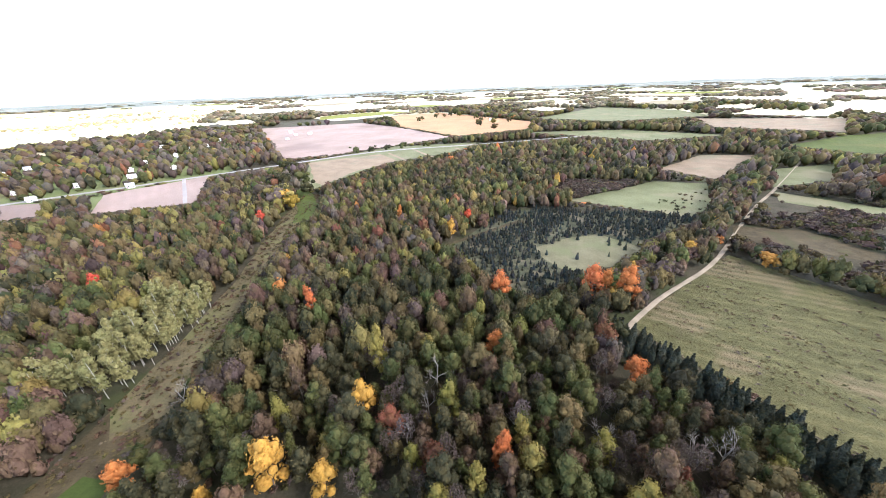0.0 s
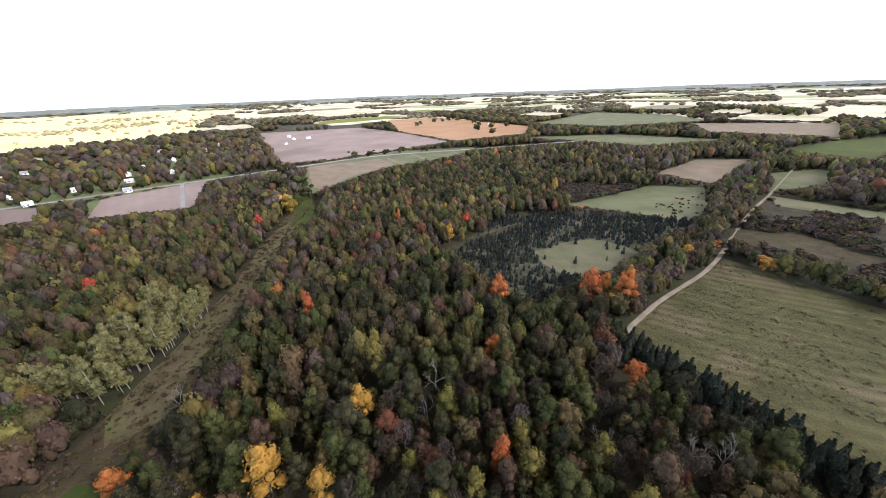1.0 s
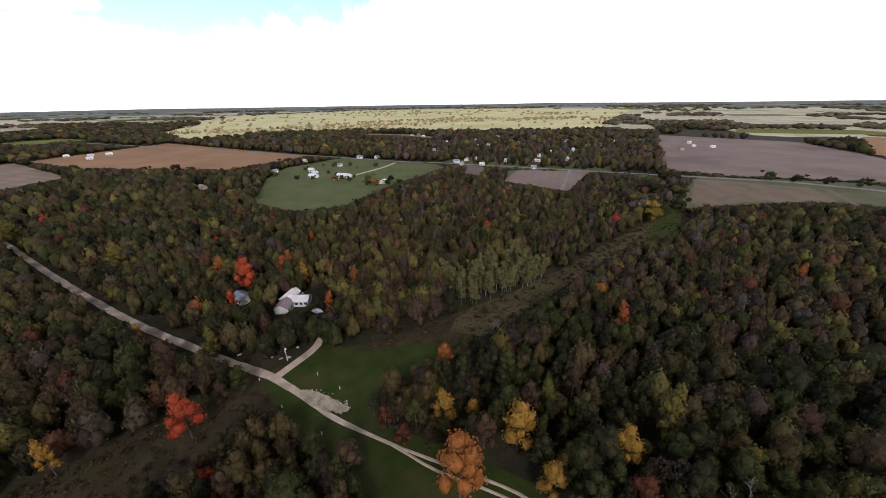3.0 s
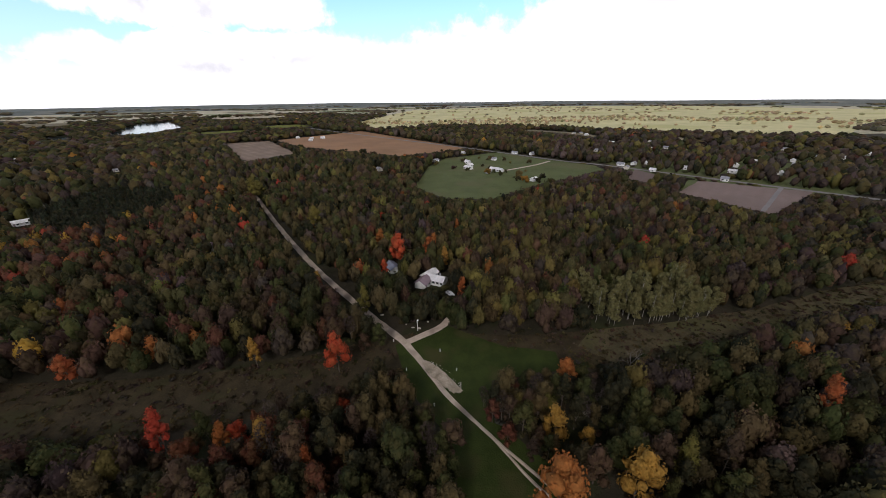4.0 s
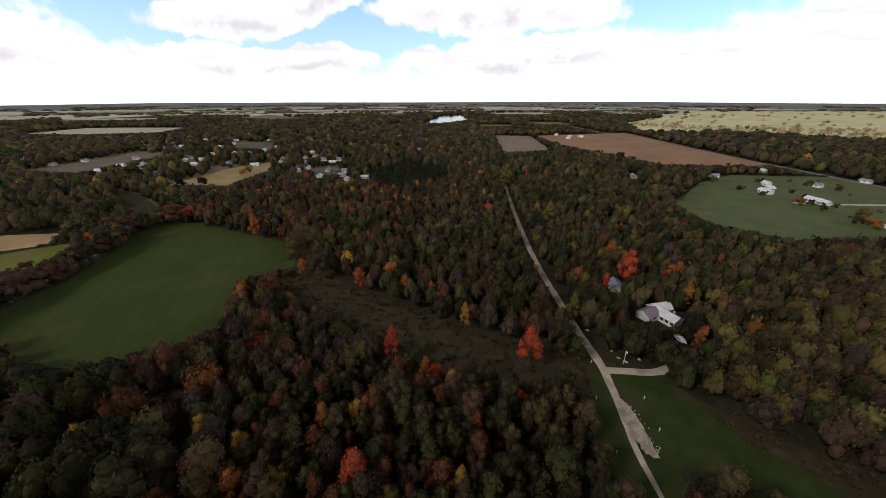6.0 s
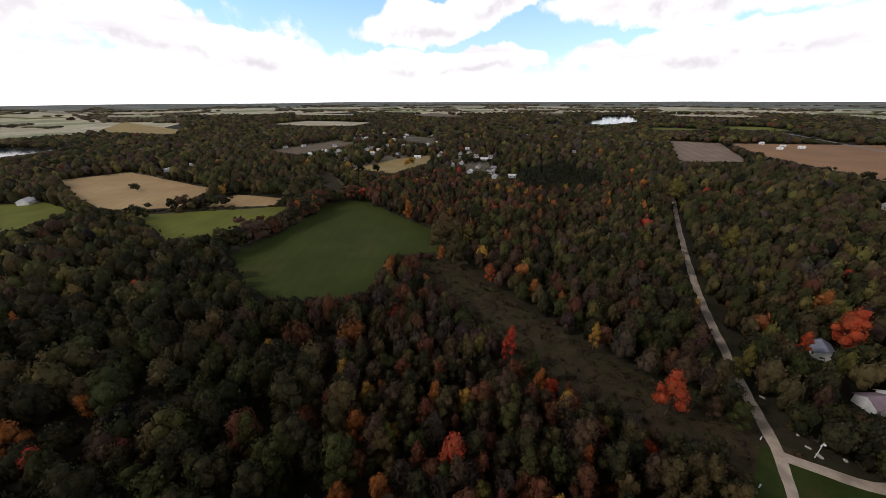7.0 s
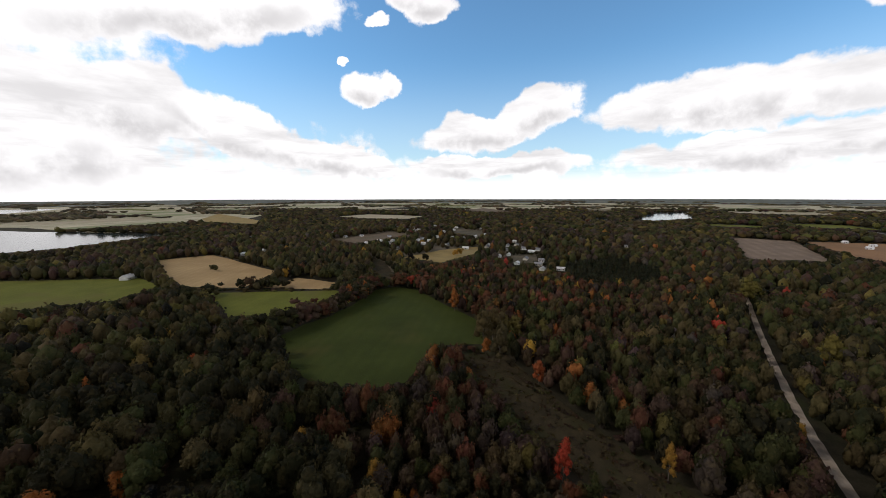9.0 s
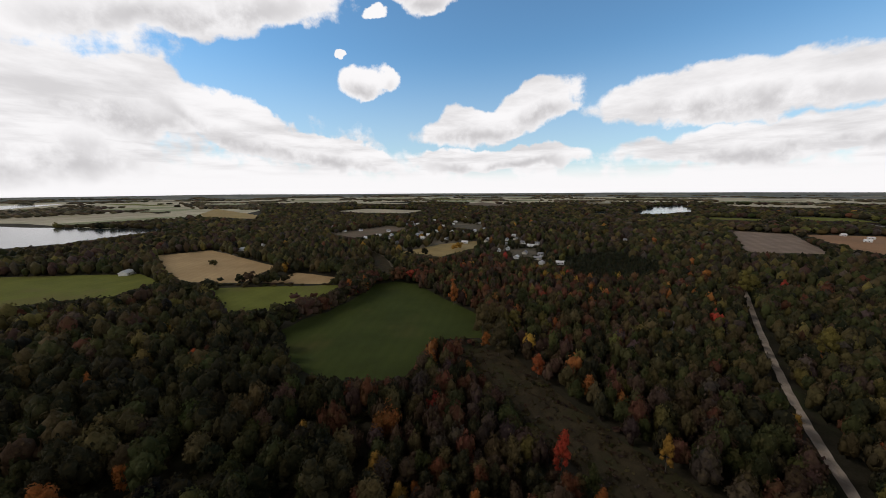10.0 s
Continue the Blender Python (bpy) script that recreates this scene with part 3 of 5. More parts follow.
for i in range(420):
    r = 750 * (4300 / 750) ** rng.random()
    az = radians(rng.uniform(-60, 215))
    x, y = -math.sin(az) * r, math.cos(az) * r
    deg = math.degrees(az)
    if 45 < deg < 186 and r < 1950 and rng.random() < 0.93:
        continue
    if 18 < deg < 66 and r < 1050:
        continue
    k = rng.integers(0, len(far_materials))
    w, h = rng.uniform(60, 180) * (0.5 + r / 2500), rng.uniform(40, 110) * (0.5 + r / 2500)
    a = radians(38 + 90 * rng.integers(0, 2))
    c, s = math.cos(a), math.sin(a)
    corners = [(x + u * c - v * s, y + u * s + v * c) for u, v in ((-w, -h), (w, -h), (w, h), (-w, h))]
    mx, my = zip(*corners)
    gu, gv = [q.ravel() for q in np.meshgrid(np.linspace(-1.05, 1.05, 9), np.linspace(-1.1, 1.1, 7))]
    gx, gy = x + gu * w * c - gv * h * s, y + gu * w * s + gv * h * c
    if any(inside(p, gx, gy).any() or inside(corners, *zip(*p)).any() for p in OPEN + [SUNLIT_PLAIN] if p is not OPEN[0]):
        continue
    corners = [(x + u * w * c - v * h * s, y + u * w * s + v * h * c) for u, v in
               [(q + rng.uniform(-0.12, 0.12), z + rng.uniform(-0.2, 0.2)) for q, z in ((-0.9, -0.85), (0.1, -0.9), (0.9, -0.75), (0.85, 0.8), (-0.1, 0.85), (-0.85, 0.75))]]
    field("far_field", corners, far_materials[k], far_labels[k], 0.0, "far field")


# ---- trees ----
def unit(v):
    return v / np.maximum(1e-6, np.linalg.norm(v, axis=-1, keepdims=True))


def leaf_cloud(rng, lobes, count, low=-0.55):
    """Places and outward directions of leaf sprays over a group of rounded lobes (centre, radii)."""
    c, n = [], []
    areas = np.array([r[0] * r[2] for _, r in lobes])
    for (centre, radii), share in zip(lobes, areas / areas.sum()):
        k = max(3, int(count * share * 1.5))
        d = unit(rng.normal(size=(k, 3)))
        d = d[d[:, 2] > low]
        p = centre + d * radii * rng.uniform(0.82, 1.12, (len(d), 1))
        c.append(p)
        n.append(unit(d / radii))
    c, n = np.concatenate(c), np.concatenate(n)
    keep = np.ones(len(c), bool)
    for centre, radii in lobes:
        keep &= (((c - centre) / radii) ** 2).sum(1) > 0.60
    c, n = c[keep], n[keep]
    pick = rng.permutation(len(c))[:count]
    return c[pick], n[pick]


def sprays(rng, c, n, size, jitter=0.5):
    """Folded leaf sprays at the places c, facing n."""
    k = len(c)
    n = unit(n + rng.normal(size=(k, 3)) * jitter)
    u = unit(np.cross(n, unit(rng.normal(size=(k, 3)))))
    v = np.cross(n, u)
    s = (size * rng.uniform(0.6, 1.35, k))[:, None]
    fold = n * s * rng.uniform(0.15, 0.5, (k, 1))
    q = np.stack([c + u * s - fold, c + v * s * 0.8, c - u * s - fold, c - v * s * 0.8], 1)
    return q.reshape(-1, 3)


def ico(level=1):
    bm = bmesh.new()
    bmesh.ops.create_icosphere(bm, subdivisions=level, radius=1.0)
    v = np.array([p.co for p in bm.verts])
    f = np.array([[p.index for p in q.verts] for q in bm.faces])
    bm.free()
    return v, f


ICO1 = ico(1)
ICO2 = ico(2)


def dome_arrays(rng, count, spray, satellites=4, fine=True, heart=0.9):
    """A rounded crown of unit size: one uneven main dome, smaller leaf masses round it, and leaf sprays over all."""
    lobes = [(np.array([0, 0, 0.53]), np.array([0.40, 0.40, 0.46]))]
    for i in range(satellites):
        a = 2 * math.pi * (i + rng.random() * 0.7) / satellites
        r = rng.uniform(0.20, 0.28)
        lobes.append((np.array([math.cos(a) * 0.30, math.sin(a) * 0.30, rng.uniform(0.24, 0.66)]), np.array([r, r, r * 1.1])))
    c, n = leaf_cloud(rng, lobes, count, -0.35)
    verts, flat, starts = [sprays(rng, c, n, spray, 0.55)], [np.arange(len(c) * 4)], [np.arange(len(c)) * 4]
    nv = nl = len(c) * 4
    for i, (centre, radii) in enumerate(lobes):
        base = ICO2 if fine and i == 0 else ICO1
        v = base[0] * rng.uniform(0.78, 1.14, (len(base[0]), 1)) * radii * heart + centre
        verts.append(v)
        flat.append(base[1].ravel() + nv)
        starts.append(np.arange(len(base[1])) * 3 + nl)
        nv, nl = nv + len(v), nl + base[1].size
    return np.concatenate(verts), np.concatenate(flat), np.concatenate(starts)



def crown_arrays(rng, lobes, count, size, core=0.8, low=-0.55):
    """Corners and faces of a crown: leaf sprays round an uneven dark heart of leaf masses."""
    c, n = leaf_cloud(rng, lobes, count, low)
    verts = [sprays(rng, c, n, size)]
    flat = [np.arange(len(c) * 4)]
    starts = [np.arange(len(c)) * 4]
    nv, nl = len(c) * 4, len(c) * 4
    for centre, radii in lobes:
        v = ICO1[0] * rng.uniform(0.8, 1.1, (len(ICO1[0]), 1)) * radii * core + centre
        verts.append(v)
        flat.append(ICO1[1].ravel() + nv)
        starts.append(np.arange(len(ICO1[1])) * 3 + nl)
        nv, nl = nv + len(v), nl + ICO1[1].size
    return np.concatenate(verts), np.concatenate(flat), np.concatenate(starts)


def tube(bm, a, b, ra, rb, sides=5):
    a, b = Vector(a), Vector(b)
    d = (b - a).normalized()
    s = d.orthogonal().normalized()
    t = d.cross(s)
    ring = []
    for p, r in ((a, ra), (b, rb)):
        ring.append([bm.verts.new(p + (s * math.cos(2 * math.pi * i / sides) + t * math.sin(2 * math.pi * i / sides)) * r) for i in range(sides)])
    for i in range(sides):
        bm.faces.new((ring[0][i], ring[0][(i + 1) % sides], ring[1][(i + 1) % sides], ring[1][i]))
    bm.faces.new(ring[1])


def broadleaf_lobes(rng, height, wide, base=0.3, count=8):
    lobes = [(np.array([0, 0, height * 0.66]), np.array([wide * 0.36, wide * 0.36, height * 0.27]))]
    for i in range(count):
        a = 2 * math.pi * (i * 0.382 + rng.random() * 0.2)
        z = height * (base + 0.18 + (0.80 - base - 0.18) * ((i + rng.random() * 0.6) / count))
        span = wide * 0.5 * (0.72 if z < height * 0.6 else 0.48)
        r = wide * rng.uniform(0.19, 0.30)
        lobes.append((np.array([math.cos(a) * span, math.sin(a) * span, z]), np.array([r, r, r * rng.uniform(0.75, 1.0)])))
    lobes.append((np.array([rng.normal() * 0.4, rng.normal() * 0.4, height * 0.86]), np.array([wide * 0.24, wide * 0.24, height * 0.14])))
    return lobes


def trunk_mesh(rng, name, height, radius, lobes, top=0.8):
    """Tapered trunk with limbs out to the leaf masses."""
    bm = bmesh.new()
    lean = rng.normal(size=2) * 0.25
    stops = [0, 0.2, 0.45, 0.65, top]
    pts = [Vector((lean[0] * s * s, lean[1] * s * s, height * s - (0.3 if s == 0 else 0))) for s in stops]
    for i in range(4):
        tube(bm, pts[i], pts[i + 1], radius * (1.25 if i == 0 else 1 - stops[i]), radius * (1 - stops[i + 1] * 0.95), 6)
    for centre, radii in lobes[1:]:
        end = Vector(centre)
        start = pts[1].lerp(pts[3], rng.random())
        start.z = min(start.z, end.z - 0.4)
        mid = start.lerp(end, 0.55) + Vector((0, 0, -0.25))
        tube(bm, start, mid, radius * 0.38, radius * 0.25, 4)
        tube(bm, mid, end, radius * 0.25, radius * 0.08, 4)
    mesh = bpy.data.meshes.new(name)
    bm.to_mesh(mesh)
    bm.free()
    mesh.materials.append(None)
    return mesh


def bare_arrays(rng, name, height):
    """A leafless tree: trunk, limbs and twigs."""
    bm = bmesh.new()

    def grow(p, d, length, r, depth):
        q = p + d * length
        tube(bm, p, q, r, r * 0.68, 5 if depth < 2 else 3)
        if depth >= 4:
            return
        for _ in range(3 if depth else 4):
            turn = Vector(rng.normal(size=3)) * (0.55 if depth else 0.5)
            nd = (d + turn + Vector((0, 0, 0.18))).normalized()
            grow(p.lerp(q, rng.uniform(0.55, 1.0)), nd, length * rng.uniform(0.55, 0.8), r * 0.55, depth + 1)

    grow(Vector((0, 0, -0.3)), Vector((0, 0, 1)), height * 0.36, height * 0.016, 0)
    mesh = bpy.data.meshes.new(name)
    bm.to_mesh(mesh)
    bm.free()
    mesh.materials.append(None)
    return mesh


def fir_cloud(rng, height, wide, count):
    """Sprays of a conifer, in drooping tiers."""
    t = rng.random(count) ** 0.75
    tier = np.round(t * 9) / 9 * 0.7 + t * 0.3
    a = rng.random(count) * 2 * math.pi
    r = wide * 0.5 * (1.02 - tier) * rng.uniform(0.7, 1.08, count)
    c = np.stack([np.cos(a) * r, np.sin(a) * r, height * (0.06 + 0.92 * tier)], 1)
    n = unit(np.stack([np.cos(a), np.sin(a), np.full(count, 0.75)], 1))
    return c, n


def fir_arrays(rng, height, wide, count, size):
    c, n = fir_cloud(rng, height, wide, count)
    v = sprays(rng, c, n, size, 0.3)
    nv = len(v)
    k = 8
    ring = np.array([[math.cos(i * 2 * math.pi / k) * wide * 0.4, math.sin(i * 2 * math.pi / k) * wide * 0.4, height * 0.06] for i in range(k)])
    v = np.concatenate([v, ring, [[0, 0, height]]])
    flat = np.concatenate([np.arange(nv), np.array([[nv + i, nv + (i + 1) % k, nv + k] for i in range(k)]).ravel()])
    starts = np.concatenate([np.arange(count) * 4, nv + np.arange(k) * 3])
    return v, flat, starts


# where there may be trees
def open_land(x, y, margin=0.0):
    """Which of the places are fields, roads, water or yards."""
    x, y = np.asarray(x, float), np.asarray(y, float)
    got = np.hypot(x, y) < 34
    for poly in OPEN:
        px, py = np.array(poly).T
        box = (x > px.min()) & (x < px.max()) & (y > py.min()) & (y < py.max())
        if box.any():
            got[box] |= inside(poly, x[box], y[box])
    for line, clear in LINES:
        got |= far_from_line(line, x, y) < clear
    return got


VILLAGE = [(-251, -347), (-253, -316), (-262, -299), (-291, -352), (-227, -298), (-232, -263), (-249, -255), (-272, -269), (61, -696), (-89, -732), (-127, -634),
           (-245, -807), (-238, -700), (-332, -764), (-394, -652), (51, -492), (30, -517), (-88, -884), (-145, -856), (-146, -513), (-198, -527), (-267, -537)]
VILLAGE += [(-234, -343), (-273, -380), (-244, -283), (-273, -429), (-159, -542), (-247, -678), (-316, -697), (-357, -699), (-413, -709), (-191, -484), (-733, -175), (-277, -248), (-411, -308)]
place = np.random.default_rng(21)
for i in range(34):
    a, d = radians(place.uniform(126, 166)), place.uniform(470, 920)
    VILLAGE.append((round(-math.sin(a) * d), round(math.cos(a) * d)))
HAMLET = [(-338, 442), (-382, 294), (-354, 272), (-320, 345), (-288, 305), (-345, 312), (-391, 615), (-384, 525), (-275, 659), (-300, 698), (-427, 83), (-427, 65), (-484, 160),
          (-319, 128), (-303, 122), (-384, 285), (-329, 340), (-365, 471), (-366, 422), (-489, 738), (-266, 600), (104, 811), (-447, 45), (-444, 121), (-398, -25), (133, -398), (-183, -104)]
VILLAGE += [(-62, -743), (-81, -712), (-97, -630), (-113, -526), (-150, -534), (-166, -547), (-276, -789), (-260, -688), (-290, -673), (-328, -654), (-246, -554), (-408, -638),
            (-277, -419), (-297, -414), (-300, -379), (-310, -363), (-286, -351), (-262, -415), (-792, -215), (-777, -183), (-776, -160)]
HAMLET[:0] = [(-504, 91), (-492, 165), (-477, 185), (-750, 383), (-753, 402), (-714, 393), (-379, 257), (-251, 666)]
FARMYARD = [(-375, 104), (-364, 94), (-390, 77), (-405, 82), (-368, 108)]
for i in range(16):
    a, d = radians(place.uniform(30, 60)), place.uniform(430, 760)
    HAMLET.insert(0, (round(-math.sin(a) * d), round(math.cos(a) * d)))
def spread_out(rows, gap):
    kept = []
    for x, y in rows:
        if all(math.hypot(x - u, y - v) > gap for u, v in kept):
            kept.append((x, y))
    return kept


VILLAGE, HAMLET = spread_out(VILLAGE, 15), spread_out(HAMLET, 18)
HOUSE_YARDS = [(-129, 5, 4), (-133, 12, 6.5), (-147, -7, 5), (-121, 17, 2.5), (-99, 2, 3)]
HOUSE_YARDS += [(x, y, 6) for x, y in VILLAGE + HAMLET[:-1] + FARMYARD]
HOUSE_YARDS += [(-183, -104, 2.5)]


def yards(x, y):
    got = np.zeros(np.shape(x), bool)
    for hx, hy, r in HOUSE_YARDS:
        got |= np.hypot(x - hx, y - hy) < r
    return got


def room_for_tree(x, y, most=12.0):
    """How high a tree may stand at each place without hiding open land or yards behind it, seen from the air; 0: none."""
    ok = ~open_land(x, y) & ~yards(x, y)
    height = np.where(ok, 1.2, 0.0)
    for h in np.arange(1.5, most + 0.1, 1.5):
        k = 75.0 / (75.0 - h)
        ok = ok & ~open_land(x * k, y * k) & ~yards(x * k, y * k)
        height[ok] = h
    return height


PALETTE = np.array([GREEN, DARK, OLIVE, LIME, BROWN, RUSSET, MAUVE, GREY, ORANGE, RED, YELLOW])
KINDS = ["green", "dark", "olive", "lime", "brown", "russet", "mauve", "grey", "orange", "red", "yellow"]


def mix_of(x, y):
    """Shares of the leaf colours at a place; dark near and pale far also imitate cloud shade and sun."""
    az = (math.degrees(math.atan2(-x, y)) + 60) % 360 - 60
    r = math.hypot(x, y)
    w = np.array([3.6, 2.8, 2.2, 0.45, 0.9, 0.06, 1.3, 0.4, 0.008, 0.003, 0.012])
    if 100 < az < 172 and r < 260:
        w = np.array([1.6, 2.6, 1.4, 0.30, 2.2, 1.5, 1.3, 0.10, 0.28, 0.08, 0.12])
    if 95 < az < 172 and x < -92 and y < -10 and r < 360:
        w = np.array([2.6, 2.4, 2.8, 0.6, 2.0, 0.9, 0.5, 0.1, 0.12, 0.02, 0.05])
    if 118 < az < 168 and 190 < r < 330 and x < -85:
        w = np.array([2.2, 2.2, 2.0, 0.6, 2.0, 2.4, 0.4, 0.1, 0.28, 0.10, 0.10])
    # dark green wood, its dark share raised further to stand in for shade
    if 172 <= az < 230 and r < 330:
        w = np.array([3.6, 7.0, 1.5, 0.10, 0.4, 0.12, 0.1, 0.0, 0.03, 0.01, 0.01])
    if az > 160 and 200 < r < 450:
        w = np.array([3.2, 2.6, 3.2, 1.2, 0.6, 0.1, 0.1, 0.1, 0.0, 0.0, 0.05])
    if 20 < az < 100 and x < -100 and r < 300:
        w = np.array([3.6, 1.2, 4.4, 1.6, 1.2, 0.12, 0.7, 0.1, 0.02, 0.01, 0.02])
    if 70 < az < 120 and 160 < r < 420 and y > -140 and x < -150:
        w = np.array([3.6, 1.8, 3.8, 1.0, 1.2, 0.1, 0.5, 0.2, 0.03, 0.01, 0.01])
    if az < 20 and r > 130:
        w = np.array([2.0, 0.9, 3.6, 1.9, 2.4, 0.25, 0.9, 0.8, 0.10, 0.01, 0.10])
    if -22 < az < 18 and 225 < r < 430:
        w = np.array([3.0, 2.4, 3.0, 1.2, 1.0, 0.15, 0.4, 0.2, 0.02, 0.0, 0.03])
    if az < -25 and r > 120:
        w = np.array([1.8, 1.4, 2.4, 0.6, 1.6, 0.1, 1.6, 1.0, 0.03, 0.0, 0.03])
    # from here out, lighter kinds are favoured so the distance looks sunlit
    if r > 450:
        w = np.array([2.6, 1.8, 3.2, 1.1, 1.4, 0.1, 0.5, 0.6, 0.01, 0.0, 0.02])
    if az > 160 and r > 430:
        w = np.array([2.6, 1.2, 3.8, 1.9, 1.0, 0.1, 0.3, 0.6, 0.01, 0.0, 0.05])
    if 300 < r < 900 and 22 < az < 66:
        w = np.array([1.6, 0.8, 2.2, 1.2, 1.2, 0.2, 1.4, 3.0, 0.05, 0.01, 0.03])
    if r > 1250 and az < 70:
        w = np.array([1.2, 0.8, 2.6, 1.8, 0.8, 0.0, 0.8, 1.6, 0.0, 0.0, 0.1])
    if x < -150 and y > 100 and 190 < r < 330:
        w = np.array([2.0, 1.0, 3.0, 1.2, 1.4, 0.25, 0.9, 0.9, 0.04, 0.02, 0.03])
    if x < -94 and 18 < y < 70 and r < 175:
        w = np.array([1.6, 0.4, 4.4, 2.8, 1.4, 0.15, 0.4, 0.2, 0.04, 0.02, 0.05])
    if -128 < x < -98 and -20 < y < 24:
        w = np.array([3.0, 4.0, 0.6, 0.0, 0.5, 0.0, 0.3, 0.0, 0.0, 0.0, 0.0])
    if -115 < x < -84 and -45 < y < -6:
        w[8:11] = 0.0
    n = noise.noise(Vector((x * 0.018, y * 0.018, 5)))
    w[0] *= 1 + 0.9 * n
    w[1] *= 1 + 0.9 * n
    w[6] *= max(0.1, 1 - 1.6 * n)
    return w / w.sum()


def scatter(rng, r0, r1, spacing, az0=-75.0, az1=235.0, grow=0.0, jitter=0.45, deep=1.0):
    """Uneven grid of places round the camera's stand, in rings; the spacing widens with the distance by grow."""
    out = []
    r = r0
    while r < r1:
        s = max(spacing, r * grow)
        n = max(3, int(radians(az1 - az0) * r / s))
        a = radians(az0) + (np.arange(n) + rng.uniform(-jitter, jitter, n) + rng.random()) / n * radians(az1 - az0)
        rr = r + rng.uniform(-jitter, jitter, n) * s * deep
        out.append(np.stack([-np.sin(a) * rr, np.cos(a) * rr, np.full(n, s)], 1))
        r += s * deep
    return np.concatenate(out)


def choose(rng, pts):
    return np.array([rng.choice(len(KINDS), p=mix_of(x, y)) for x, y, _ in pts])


def joined(name, templates, pts, kinds, scale, label, category, rng, palette=PALETTE, vary=0.2):
    """Many trees as one mesh: a template each, turned, sized and tinted."""
    V, F, S, C = [], [], [], []
    nv = nl = 0
    which = rng.integers(0, len(templates), len(pts))
    turn = rng.random(len(pts)) * 2 * math.pi
    for i, (x, y, _) in enumerate(pts):
        v, f, s = templates[which[i]]
        c, q = math.cos(turn[i]), math.sin(turn[i])
        sx, sz = scale[i]
        p = np.empty_like(v)
        p[:, 0] = (v[:, 0] * c - v[:, 1] * q) * sx + x
        p[:, 1] = (v[:, 0] * q + v[:, 1] * c) * sx + y
        p[:, 2] = v[:, 2] * sz
        V.append(p)
        F.append(f + nv)
        S.append(s + nl)
        tint = palette[kinds[i]] * (1 + rng.normal() * vary) * (1 + rng.normal(size=3) * 0.06)
        C.append(np.repeat(np.clip(tint, 0.010, 0.8)[None], len(s), 0))
        nv, nl = nv + len(v), nl + len(f)
    mesh = mesh_of(name, np.concatenate(V), np.concatenate(F), np.concatenate(S), [LEAVES], np.concatenate(C))
    return tagged(new(name, mesh), label, category, kind="stuff")


rng = np.random.default_rng(3)
NEAR, CLOSE, MIDDLE = 82.0, 175.0, 360.0

# near trees, one by one
SHAPES = []
for i in range(5):
    h = 11.0 + i * 0.8
    lobes = broadleaf_lobes(rng, h, 6.6 + 0.35 * i, 0.06, 9 + i % 3)
    v, f, s = crown_arrays(rng, lobes, 620, 0.27, 0.80)
    SHAPES.append((mesh_of("crown", v, f, s, [None]), trunk_mesh(rng, "trunk", h, 0.2, lobes)))
for i in range(2):
    h = 13.5
    lobes = broadleaf_lobes(rng, h, 4.6, 0.08, 10)
    v, f, s = crown_arrays(rng, lobes, 540, 0.26, 0.80)
    SHAPES.append((mesh_of("crown", v, f, s, [None]), trunk_mesh(rng, "trunk", h, 0.18, lobes)))
THIN = []
for i in range(3):
    h = 10.5 + i
    lobes = broadleaf_lobes(rng, h, 5.6, 0.35, 8)
    c, n = leaf_cloud(rng, lobes, 640, -0.9)
    v = sprays(rng, c, n, 0.22, 0.9)
    THIN.append((mesh_of("crown", v, np.arange(len(v)), np.arange(len(c)) * 4, [None]), bare_arrays(rng, "trunk", h)))

